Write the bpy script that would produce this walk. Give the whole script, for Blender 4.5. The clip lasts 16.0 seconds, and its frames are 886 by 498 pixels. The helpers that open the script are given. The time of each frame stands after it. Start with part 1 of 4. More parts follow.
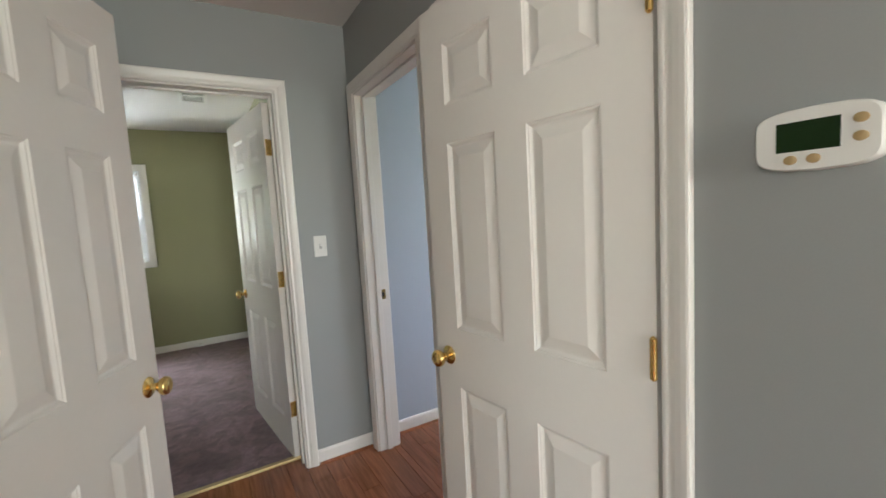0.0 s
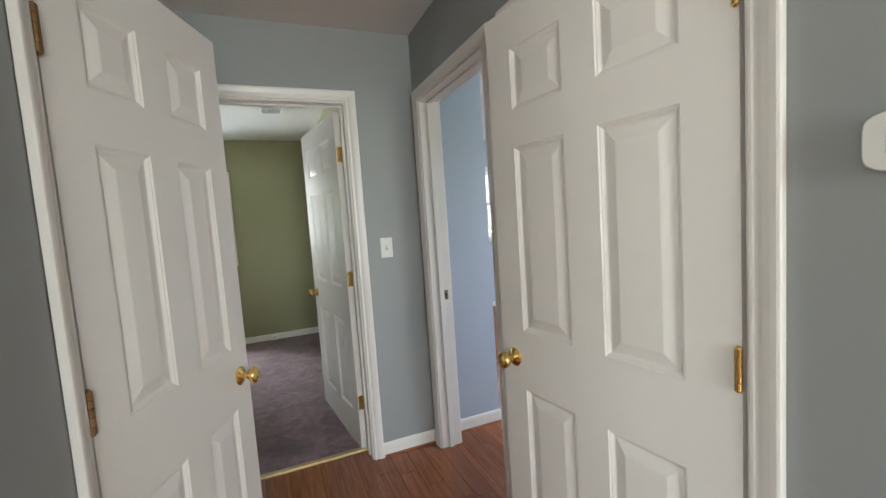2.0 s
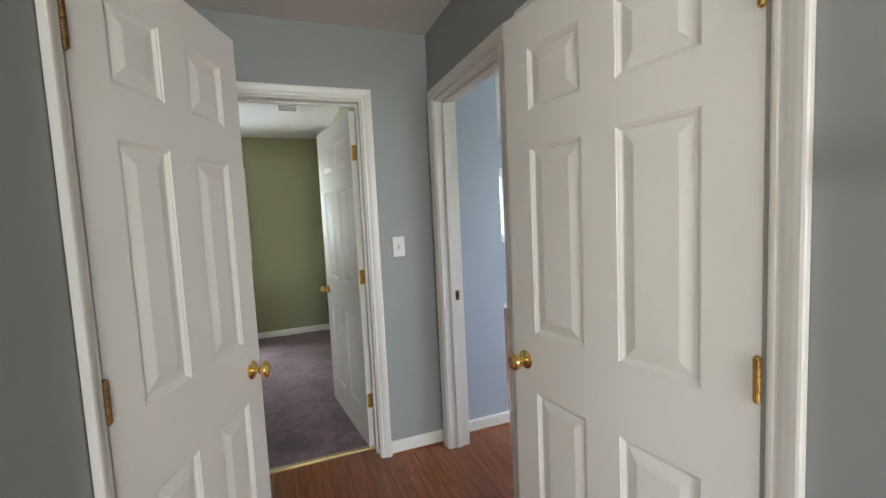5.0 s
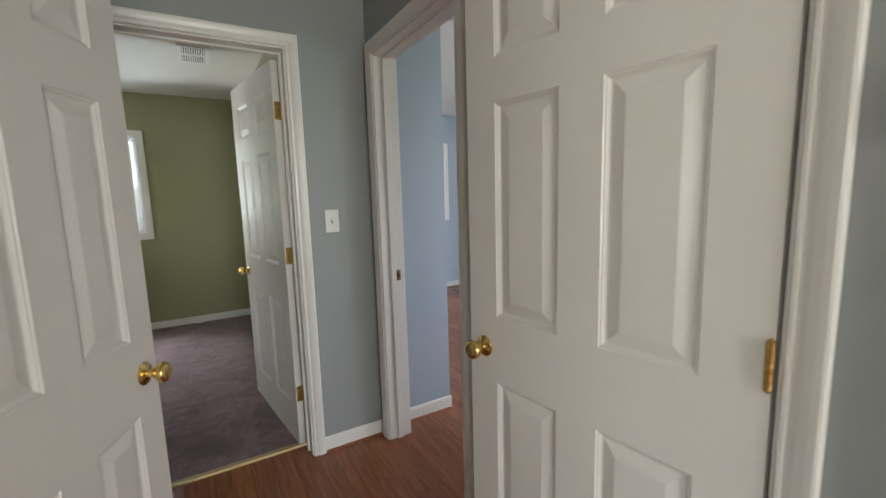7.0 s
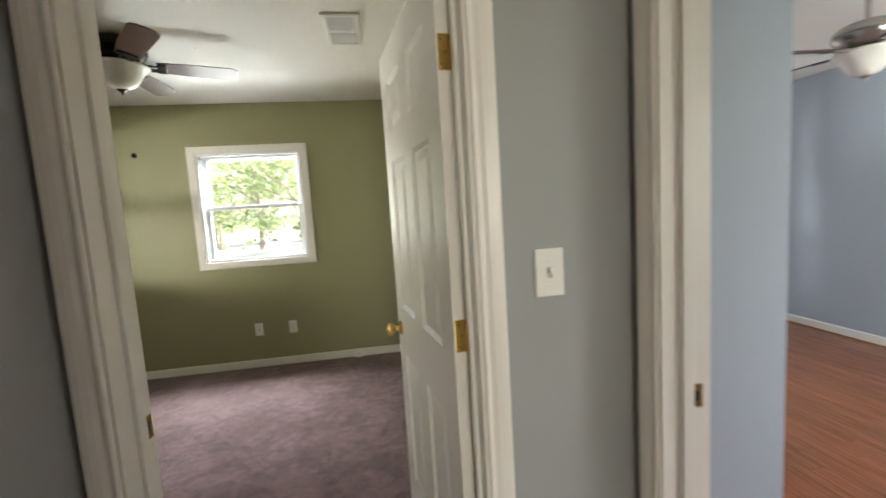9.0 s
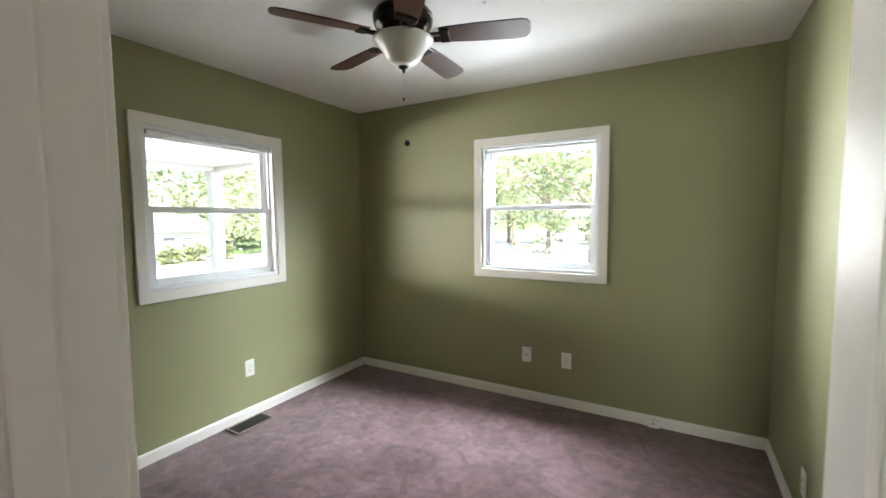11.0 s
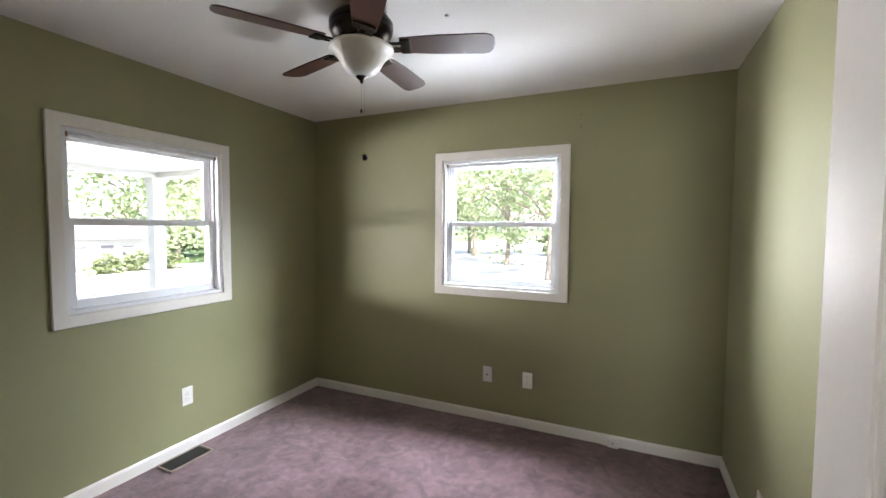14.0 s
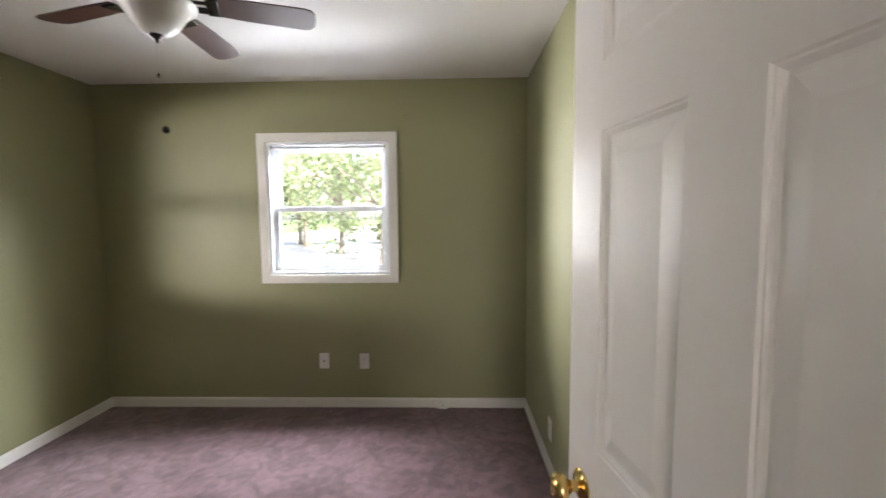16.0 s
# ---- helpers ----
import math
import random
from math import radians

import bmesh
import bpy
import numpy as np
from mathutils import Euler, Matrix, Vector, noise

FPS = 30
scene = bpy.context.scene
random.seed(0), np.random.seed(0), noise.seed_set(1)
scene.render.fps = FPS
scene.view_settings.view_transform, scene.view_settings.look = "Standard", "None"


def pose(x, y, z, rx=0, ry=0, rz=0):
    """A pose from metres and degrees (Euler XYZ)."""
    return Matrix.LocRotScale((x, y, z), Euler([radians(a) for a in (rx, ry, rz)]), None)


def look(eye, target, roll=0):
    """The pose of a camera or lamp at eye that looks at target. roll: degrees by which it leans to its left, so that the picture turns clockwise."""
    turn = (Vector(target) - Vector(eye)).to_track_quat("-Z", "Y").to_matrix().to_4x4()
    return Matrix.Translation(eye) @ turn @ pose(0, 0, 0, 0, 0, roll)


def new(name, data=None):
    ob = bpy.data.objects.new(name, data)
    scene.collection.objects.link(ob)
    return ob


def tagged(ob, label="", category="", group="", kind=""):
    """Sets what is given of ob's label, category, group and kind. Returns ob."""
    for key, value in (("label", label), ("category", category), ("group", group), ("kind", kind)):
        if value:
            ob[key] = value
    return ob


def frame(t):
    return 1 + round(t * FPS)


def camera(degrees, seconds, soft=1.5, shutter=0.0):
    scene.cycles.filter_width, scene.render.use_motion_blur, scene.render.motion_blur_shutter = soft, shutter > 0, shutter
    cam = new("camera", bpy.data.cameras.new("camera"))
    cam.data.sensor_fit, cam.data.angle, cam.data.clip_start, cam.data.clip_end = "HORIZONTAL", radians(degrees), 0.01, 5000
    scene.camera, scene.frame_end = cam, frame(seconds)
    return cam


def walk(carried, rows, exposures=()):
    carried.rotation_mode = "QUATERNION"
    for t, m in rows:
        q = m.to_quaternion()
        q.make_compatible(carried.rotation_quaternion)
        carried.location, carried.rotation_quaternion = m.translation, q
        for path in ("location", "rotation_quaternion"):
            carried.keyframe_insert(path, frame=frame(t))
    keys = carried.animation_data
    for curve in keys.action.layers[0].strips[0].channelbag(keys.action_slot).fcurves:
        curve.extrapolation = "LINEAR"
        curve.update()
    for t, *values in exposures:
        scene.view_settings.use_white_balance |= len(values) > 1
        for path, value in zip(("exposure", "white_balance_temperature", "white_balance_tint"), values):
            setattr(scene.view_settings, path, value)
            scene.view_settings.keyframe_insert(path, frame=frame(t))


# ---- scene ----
cam = camera(94.0, 16.0, shutter=0.3)
PATH = [
    (0, (0.014, -0.04, 1.389), (1.017, 1.68, 1.206), -3.4),
    (0.5, (-0.022, -0.041, 1.385), (0.84, 1.749, 1.155), -2.2),
    (1, (-0.014, -0.037, 1.385), (0.8, 1.775, 1.154), -2.3),
    (1.5, (-0.002, -0.037, 1.384), (0.763, 1.801, 1.19), -2.9),
    (2, (-0.027, -0.051, 1.401), (0.732, 1.792, 1.237), -3.9),
    (2.5, (-0.033, -0.061, 1.402), (0.717, 1.786, 1.246), -3.7),
    (3, (-0.025, -0.064, 1.395), (0.728, 1.782, 1.235), -3.2),
    (3.5, (-0.008, -0.055, 1.39), (0.705, 1.807, 1.238), -3.4),
    (5.8, (-0.038, -0.036, 1.404), (0.69, 1.818, 1.23), -2.0),
    (6, (-0.035, -0.026, 1.39), (0.728, 1.813, 1.204), -2.1),
    (6.5, (-0.047, 0.041, 1.389), (0.848, 1.816, 1.169), -2.6),
    (7, (-0.004, 0.169, 1.361), (0.999, 1.879, 1.093), -1.6),
    (7.5, (0.117, 0.457, 1.387), (0.941, 2.267, 1.177), -1.9),
    (8, (0.112, 0.762, 1.407), (0.805, 2.632, 1.258), -3.2),
    (8.5, (0.14, 1.044, 1.4), (0.867, 2.895, 1.188), -2.5),
    (9, (0.191, 1.351, 1.406), (0.481, 3.319, 1.203), -3.6),
    (9.5, (0.146, 1.635, 1.388), (0.195, 3.627, 1.212), -3.3),
    (10, (0.111, 1.887, 1.437), (-0.095, 3.864, 1.217), -2.2),
    (10.2, (0.091, 1.999, 1.427), (-0.344, 3.942, 1.236), -1.8),
    (12.3, (-0.068, 2.325, 1.475), (-1.217, 3.953, 1.301), -0.3),
    (12.5, (-0.055, 2.321, 1.48), (-1.155, 3.981, 1.304), 0.1),
    (13, (-0.039, 2.325, 1.47), (-1.014, 4.064, 1.313), 0.6),
    (13.5, (-0.036, 2.337, 1.464), (-0.906, 4.132, 1.329), 0.8),
    (14, (-0.038, 2.344, 1.481), (-0.857, 4.166, 1.38), 0.4),
    (14.5, (-0.035, 2.329, 1.499), (-0.825, 4.165, 1.416), -0.1),
    (15, (0.01, 2.318, 1.479), (-0.716, 4.178, 1.352), -0.1),
    (15.5, (0.039, 2.296, 1.458), (-0.486, 4.217, 1.277), 0.3),
    (16, (-0.011, 2.292, 1.447), (-0.063, 4.285, 1.293), -0.5),
]
EXPOSURES = [(0, 2.9, 6300, 6), (0.8, 2.95, 6100, 5), (3.5, 2.98, 6050, 5), (6, 2.9, 6050, 5), (7, 2.65, 6250, 5), (7.5, 2.65, 6600, 4), (8.5, 3.0, 6800, 4), (9, 2.95, 7000, 6), (10, 2.98, 6700, 5), (12.5, 2.92, 6350, 15), (14, 2.88, 6300, 15), (15, 2.78, 6350, 15), (16, 2.85, 6550, 16)]
walk(cam, [(t, look(eye, target, roll)) for t, eye, target, roll in PATH], exposures=EXPOSURES)
SKY, NORTH, NORTH_LOW, NORTH_E, NORTH_W, WEST, PORCH, BLUE_N, BLUE_S, LIVING_S, LIVING_W = 0.11, 62, 34, 84, 36, 9.0, 3.2, 22, 9, 25, 7.5

# ---- world, sun, lights ----
world = bpy.data.worlds.new("world")
scene.world = world
world.use_nodes = True
wn = world.node_tree
sky = wn.nodes.new("ShaderNodeTexSky")
sky.sky_type, sky.sun_disc, sky.sun_elevation, sky.sun_rotation = "NISHITA", False, radians(52), radians(130)
sky.air_density, sky.dust_density = 1.0, 2.0
wn.nodes["Background"].inputs["Strength"].default_value = SKY
wn.links.new(sky.outputs["Color"], wn.nodes["Background"].inputs["Color"])


def lamp(name, kind, m, power, colour=(1, 1, 1), size=(1, 1)):
    data = bpy.data.lights.new(name, kind)
    data.energy, data.color = power, colour
    if kind == "AREA":
        data.shape, data.size, data.size_y = "RECTANGLE", size[0], size[1]
    else:
        data.angle = radians(size[0])
    ob = new(name, data)
    ob.matrix_world = m
    return ob


lamp("sun", "SUN", look((8, -7, 13), (0, 0, 0)), 3.4, (1.0, 0.95, 0.87), (0.6,))
# area lamps added out of view, standing in for sky light at the windows
COOL, SOFT = (0.86, 0.94, 1.0), (1.0, 0.975, 0.94)
lamp("sky_light_north", "AREA", look((-0.9, 6.1, 3.0), (-0.9, 4.6, 1.0)), NORTH, COOL, (1.3, 0.9))
lamp("sky_light_north_east", "AREA", look((0.5, 6.3, 2.75), (-2.3, 3.6, 0.5)), NORTH_E, COOL, (1.0, 1.2))
lamp("sky_light_north_west", "AREA", look((-2.45, 6.5, 1.42), (0.25, 3.0, 1.4)), NORTH_W, (0.95, 0.98, 1.0), (0.8, 1.3))
# lamp added on the porch, out of view, to cast the north wall's patch
lamp("wall_patch_fill", "AREA", look((-3.9, 2.2, 1.42), (-1.6, 5.0, 1.2)), WEST, SOFT, (1.6, 0.22)).data.spread = radians(110)
# fill lamp added beyond the porch to brighten door_1 and the east wall
lamp("door_fill_west", "AREA", look((-5.6, 3.95, 1.45), (0.4, 3.1, 1.35)), PORCH, (1.0, 0.97, 0.95), (1.2, 1.3)).data.spread = radians(60)
# added below the sill line, in place of ground bounce onto the ceiling
lamp("ground_bounce_fill", "AREA", look((-0.9, 7.6, -0.1), (-0.9, 4.4, 1.9)), NORTH_LOW, COOL, (2.4, 1.0))
lamp("sky_light_blue_north", "AREA", look((2.57, 6.1, 3.0), (2.8, 4.2, 1.0)), BLUE_N, (0.9, 0.95, 1.0), (1.3, 0.9))
# fill lamp added at the unseen south wall to brighten the blue room
lamp("blue_room_fill", "AREA", look((2.9, 0.84, 1.5), (4.1, 3.4, 1.3)), BLUE_S, (0.88, 0.94, 1.0), (1.2, 1.0))
# fill lamps added in the unseen living room to light the hall
lamp("hall_fill_south", "AREA", look((0.3, -4.9, 1.5), (0.2, 1.0, 1.3)), LIVING_S, (1.0, 0.97, 0.92), (2.2, 1.3))
lamp("hall_fill_west", "AREA", look((-3.4, -1.6, 1.75), (0.8, 0.4, 1.95)), LIVING_W, (1.0, 0.95, 0.89), (1.8, 1.3))

# ---- materials ----


def material(name, colour, rough=0.5, metal=0.0, vary=0.06, scale=8.0, fine=200.0, bump=0.05, depth=0.002, spec=0.5, per_object=0.0, dark=None):
    """Painted or natural surface: large stains and fine grain on the colour, grain on the roughness and relief."""
    m = bpy.data.materials.new(name)
    m.use_nodes = True
    n, l = m.node_tree.nodes, m.node_tree.links
    b = n["Principled BSDF"]
    b.inputs["Metallic"].default_value = metal
    b.inputs["Specular IOR Level"].default_value = spec
    co = n.new("ShaderNodeTexCoord")
    big, small = n.new("ShaderNodeTexNoise"), n.new("ShaderNodeTexNoise")
    big.inputs["Scale"].default_value, big.inputs["Detail"].default_value = scale, 4
    small.inputs["Scale"].default_value, small.inputs["Detail"].default_value = fine, 3
    for t in (big, small):
        l.new(co.outputs["Object"], t.inputs["Vector"])
    mix = n.new("ShaderNodeMix")
    mix.data_type = "RGBA"
    low = dark or tuple(c * (1 - 2 * vary) for c in colour)
    high = tuple(min(1, c * (1 + vary)) for c in colour)
    mix.inputs[6].default_value, mix.inputs[7].default_value = (*low, 1), (*high, 1)
    add = n.new("ShaderNodeMath")
    add.operation = "MULTIPLY_ADD"
    add.inputs[1].default_value = 0.35
    l.new(small.outputs["Fac"], add.inputs[0])
    sc = n.new("ShaderNodeMath")
    sc.operation = "MULTIPLY"
    sc.inputs[1].default_value = 0.75
    l.new(big.outputs["Fac"], sc.inputs[0])
    l.new(sc.outputs[0], add.inputs[2])
    l.new(add.outputs[0], mix.inputs[0])
    last = mix.outputs[2]
    if per_object:
        info, hsv, mp = n.new("ShaderNodeObjectInfo"), n.new("ShaderNodeHueSaturation"), n.new("ShaderNodeMapRange")
        mp.inputs["To Min"].default_value, mp.inputs["To Max"].default_value = 1 - per_object, 1 + per_object
        l.new(info.outputs["Random"], mp.inputs["Value"])
        l.new(mp.outputs["Result"], hsv.inputs["Value"])
        l.new(last, hsv.inputs["Color"])
        last = hsv.outputs["Color"]
    l.new(last, b.inputs["Base Color"])
    rr = n.new("ShaderNodeMapRange")
    rr.inputs["To Min"].default_value, rr.inputs["To Max"].default_value = max(0.02, rough - 0.07), min(1, rough + 0.07)
    l.new(big.outputs["Fac"], rr.inputs["Value"])
    l.new(rr.outputs["Result"], b.inputs["Roughness"])
    if bump:
        bp = n.new("ShaderNodeBump")
        bp.inputs["Strength"].default_value, bp.inputs["Distance"].default_value = bump, depth
        l.new(small.outputs["Fac"], bp.inputs["Height"])
        l.new(bp.outputs["Normal"], b.inputs["Normal"])
    return m


WHITE = material("white_semigloss_paint", (0.82, 0.79, 0.74), 0.31, vary=0.03, scale=3, fine=60, bump=0.06)
VINYL = material("white_vinyl", (0.83, 0.84, 0.86), 0.35, vary=0.02, bump=0.02)
GREY = material("blue_grey_wall_paint", (0.326, 0.340, 0.334), 0.5, vary=0.05, scale=2, fine=260, bump=0.12, depth=0.001)
BLUE = material("pale_blue_wall_paint", (0.41, 0.455, 0.525), 0.72, vary=0.03, scale=2, fine=260, bump=0.12, depth=0.001)
GREEN = material("sage_green_wall_paint", (0.300, 0.295, 0.158), 0.5, vary=0.04, scale=2, fine=260, bump=0.14, depth=0.001)
CEILING = material("white_ceiling_paint", (0.80, 0.775, 0.75), 0.8, vary=0.03, scale=1.5, fine=120, bump=0.35, depth=0.002)
BRASS = material("polished_brass", (0.78, 0.55, 0.20), 0.2, 1.0, vary=0.08, scale=40, fine=300, bump=0.02)
ANTIQUE = material("antique_brass", (0.33, 0.21, 0.10), 0.35, 1.0, vary=0.12, scale=60, fine=300, bump=0.05)
BRONZE = material("dark_bronze_metal", (0.035, 0.026, 0.022), 0.25, 0.6, vary=0.1, scale=20, bump=0.03)
NICKEL = material("brushed_nickel", (0.45, 0.42, 0.40), 0.3, 1.0, vary=0.06, scale=20, bump=0.03)
BLADE = material("dark_cherry_blade", (0.075, 0.030, 0.022), 0.35, vary=0.2, scale=12, fine=90, bump=0.05)
PLATE = material("white_plastic", (0.82, 0.81, 0.77), 0.3, vary=0.02, scale=10, bump=0.01)
SLOT = material("grey_plastic", (0.45, 0.44, 0.42), 0.4, vary=0.05)
WORN = material("worn_pale_brass", (0.62, 0.47, 0.24), 0.42, 0.8, vary=0.2, scale=25, fine=200, bump=0.1)
# near-black: paints the shade inside holes; also colours nails and register slats
DARK = material("hole_shade_and_dark_metal", (0.02, 0.018, 0.016), 0.6, vary=0.1)
LCD = material("green_lcd_glass", (0.014, 0.032, 0.010), 0.12, vary=0.15, scale=30, bump=0.0)
BUTTON = material("amber_button", (0.42, 0.30, 0.14), 0.4, vary=0.1, scale=50)
REGISTER = material("brown_enamel", (0.36, 0.29, 0.23), 0.4, vary=0.15, scale=30)
CONCRETE = material("pale_concrete", (0.52, 0.50, 0.47), 0.85, vary=0.08, scale=0.6, fine=30, bump=0.2, depth=0.01)
SIDING = material("white_siding", (0.50, 0.50, 0.49), 0.6, vary=0.04, scale=2)
ROOFING = material("grey_shingle", (0.17, 0.17, 0.18), 0.85, vary=0.15, scale=3, fine=20, bump=0.4, depth=0.02)
BARK = material("bark", (0.26, 0.22, 0.18), 0.9, vary=0.25, scale=6, fine=40, bump=0.6, depth=0.03)
GRASS = material("grass", (0.13, 0.20, 0.06), 0.9, vary=0.3, scale=0.8, fine=40, bump=0.6, depth=0.03)
LENS = material("frosted_glass_bowl", (0.83, 0.81, 0.77), 0.25, vary=0.04, scale=25, bump=0.03)


def leaf_material():
    m = bpy.data.materials.new("leaves")
    m.use_nodes = True
    n, l = m.node_tree.nodes, m.node_tree.links
    b = n["Principled BSDF"]
    geo, ramp = n.new("ShaderNodeNewGeometry"), n.new("ShaderNodeValToRGB")
    ramp.color_ramp.elements[0].color, ramp.color_ramp.elements[1].color = (0.20, 0.26, 0.12, 1), (0.42, 0.47, 0.28, 1)
    l.new(geo.outputs["Random Per Island"], ramp.inputs["Fac"])
    l.new(ramp.outputs["Color"], b.inputs["Base Color"])
    b.inputs["Roughness"].default_value = 0.55
    tr, ms = n.new("ShaderNodeBsdfTranslucent"), n.new("ShaderNodeMixShader")
    ms.inputs[0].default_value = 0.4
    l.new(ramp.outputs["Color"], tr.inputs["Color"])
    l.new(b.outputs[0], ms.inputs[1])
    l.new(tr.outputs[0], ms.inputs[2])
    l.new(ms.outputs[0], n["Material Output"].inputs["Surface"])
    return m


def glass_material():
    m = bpy.data.materials.new("window_glass")
    m.use_nodes = True
    n, l = m.node_tree.nodes, m.node_tree.links
    t, g, fr, ms = n.new("ShaderNodeBsdfTransparent"), n.new("ShaderNodeBsdfGlossy"), n.new("ShaderNodeFresnel"), n.new("ShaderNodeMixShader")
    g.inputs["Roughness"].default_value = 0.02
    fr.inputs["IOR"].default_value = 1.45
    l.new(fr.outputs[0], ms.inputs[0])
    l.new(t.outputs[0], ms.inputs[1])
    l.new(g.outputs[0], ms.inputs[2])
    l.new(ms.outputs[0], n["Material Output"].inputs["Surface"])
    return m


def carpet_material():
    """Short mauve pile: brushed patches, tuft grain and relief."""
    m = bpy.data.materials.new("mauve_carpet")
    m.use_nodes = True
    n, l = m.node_tree.nodes, m.node_tree.links
    b = n["Principled BSDF"]
    co = n.new("ShaderNodeTexCoord")
    patch, tuft, mid = n.new("ShaderNodeTexNoise"), n.new("ShaderNodeTexNoise"), n.new("ShaderNodeTexNoise")
    for t, s, d, dist in ((patch, 3.2, 7, 0.35), (tuft, 240, 2, 0), (mid, 22, 8, 0.4)):
        t.inputs["Scale"].default_value, t.inputs["Detail"].default_value, t.inputs["Distortion"].default_value = s, d, dist
        l.new(co.outputs["Object"], t.inputs["Vector"])
    r1, r2 = n.new("ShaderNodeValToRGB"), n.new("ShaderNodeValToRGB")
    r1.color_ramp.elements[0].position, r1.color_ramp.elements[1].position = 0.34, 0.66
    r1.color_ramp.elements[0].color, r1.color_ramp.elements[1].color = (0.190, 0.114, 0.122, 1), (0.285, 0.178, 0.195, 1)
    r2.color_ramp.elements[0].position, r2.color_ramp.elements[1].position = 0.36, 0.64
    r2.color_ramp.elements[0].color, r2.color_ramp.elements[1].color = (0.55, 0.55, 0.55, 1), (1.2, 1.2, 1.2, 1)
    marks, mr, brushed = n.new("ShaderNodeTexNoise"), n.new("ShaderNodeMapRange"), n.new("ShaderNodeMix")
    marks.inputs["Scale"].default_value, marks.inputs["Detail"].default_value, marks.inputs["Distortion"].default_value = 5.5, 8, 1.4
    mr.inputs["From Min"].default_value, mr.inputs["From Max"].default_value = 0.455, 0.515
    mr.inputs["To Min"].default_value, mr.inputs["To Max"].default_value = 0.80, 1.05
    brushed.data_type, brushed.blend_type = "RGBA", "MULTIPLY"
    brushed.inputs[0].default_value = 1.0
    l.new(co.outputs["Object"], marks.inputs["Vector"])
    l.new(marks.outputs["Fac"], mr.inputs["Value"])
    l.new(r1.outputs["Color"], brushed.inputs[6])
    l.new(mr.outputs["Result"], brushed.inputs[7])
    am, mul = n.new("ShaderNodeMath"), n.new("ShaderNodeMix")
    am.operation = "ADD"
    hf = n.new("ShaderNodeMath")
    hf.operation = "MULTIPLY"
    hf.inputs[1].default_value = 0.5
    l.new(tuft.outputs["Fac"], am.inputs[0])
    l.new(mid.outputs["Fac"], am.inputs[1])
    l.new(am.outputs[0], hf.inputs[0])
    mul.data_type, mul.blend_type = "RGBA", "MULTIPLY"
    mul.inputs[0].default_value = 0.85
    l.new(patch.outputs["Fac"], r1.inputs["Fac"])
    l.new(hf.outputs[0], r2.inputs["Fac"])
    l.new(brushed.outputs[2], mul.inputs[6])
    l.new(r2.outputs["Color"], mul.inputs[7])
    l.new(mul.outputs[2], b.inputs["Base Color"])
    b.inputs["Roughness"].default_value = 0.95
    b.inputs["Sheen Weight"].default_value = 0.25
    bp = n.new("ShaderNodeBump")
    bp.inputs["Strength"].default_value, bp.inputs["Distance"].default_value = 0.9, 0.006
    l.new(hf.outputs[0], bp.inputs["Height"])
    l.new(bp.outputs["Normal"], b.inputs["Normal"])
    return m


def wood_material():
    """Red-brown laminate: grain along y, each strip of its own shade."""
    m = bpy.data.materials.new("cherry_laminate")
    m.use_nodes = True
    n, l = m.node_tree.nodes, m.node_tree.links
    b = n["Principled BSDF"]
    co, mp, info = n.new("ShaderNodeTexCoord"), n.new("ShaderNodeMapping"), n.new("ShaderNodeObjectInfo")
    geo, addv = n.new("ShaderNodeNewGeometry"), n.new("ShaderNodeVectorMath")
    mp.inputs["Scale"].default_value = (38, 2.2, 10)
    addv.operation = "ADD"
    l.new(geo.outputs["Position"], addv.inputs[0])
    l.new(info.outputs["Random"], addv.inputs[1])
    l.new(addv.outputs[0], mp.inputs["Vector"])
    grain = n.new("ShaderNodeTexNoise")
    grain.inputs["Scale"].default_value, grain.inputs["Detail"].default_value, grain.inputs["Distortion"].default_value = 1.6, 5, 0.8
    l.new(mp.outputs[0], grain.inputs["Vector"])
    ramp = n.new("ShaderNodeValToRGB")
    ramp.color_ramp.elements[0].position, ramp.color_ramp.elements[1].position = 0.3, 0.72
    ramp.color_ramp.elements[0].color, ramp.color_ramp.elements[1].color = (0.185, 0.060, 0.026, 1), (0.32, 0.118, 0.052, 1)
    l.new(grain.outputs["Fac"], ramp.inputs["Fac"])
    hsv, mr, both = n.new("ShaderNodeHueSaturation"), n.new("ShaderNodeMapRange"), n.new("ShaderNodeMath")
    both.operation = "PINGPONG"
    both.inputs[1].default_value = 1.0
    sm = n.new("ShaderNodeMath")
    sm.operation = "ADD"
    l.new(info.outputs["Random"], sm.inputs[0])
    l.new(geo.outputs["Random Per Island"], sm.inputs[1])
    l.new(sm.outputs[0], both.inputs[0])
    mr.inputs["To Min"].default_value, mr.inputs["To Max"].default_value = 0.86, 1.14
    l.new(both.outputs[0], mr.inputs["Value"])
    l.new(mr.outputs["Result"], hsv.inputs["Value"])
    l.new(ramp.outputs["Color"], hsv.inputs["Color"])
    l.new(hsv.outputs["Color"], b.inputs["Base Color"])
    b.inputs["Roughness"].default_value = 0.17
    bp = n.new("ShaderNodeBump")
    bp.inputs["Strength"].default_value, bp.inputs["Distance"].default_value = 0.08, 0.001
    l.new(grain.outputs["Fac"], bp.inputs["Height"])
    l.new(bp.outputs["Normal"], b.inputs["Normal"])
    return m


LEAF, GLASS, CARPET, WOOD = leaf_material(), glass_material(), carpet_material(), wood_material()

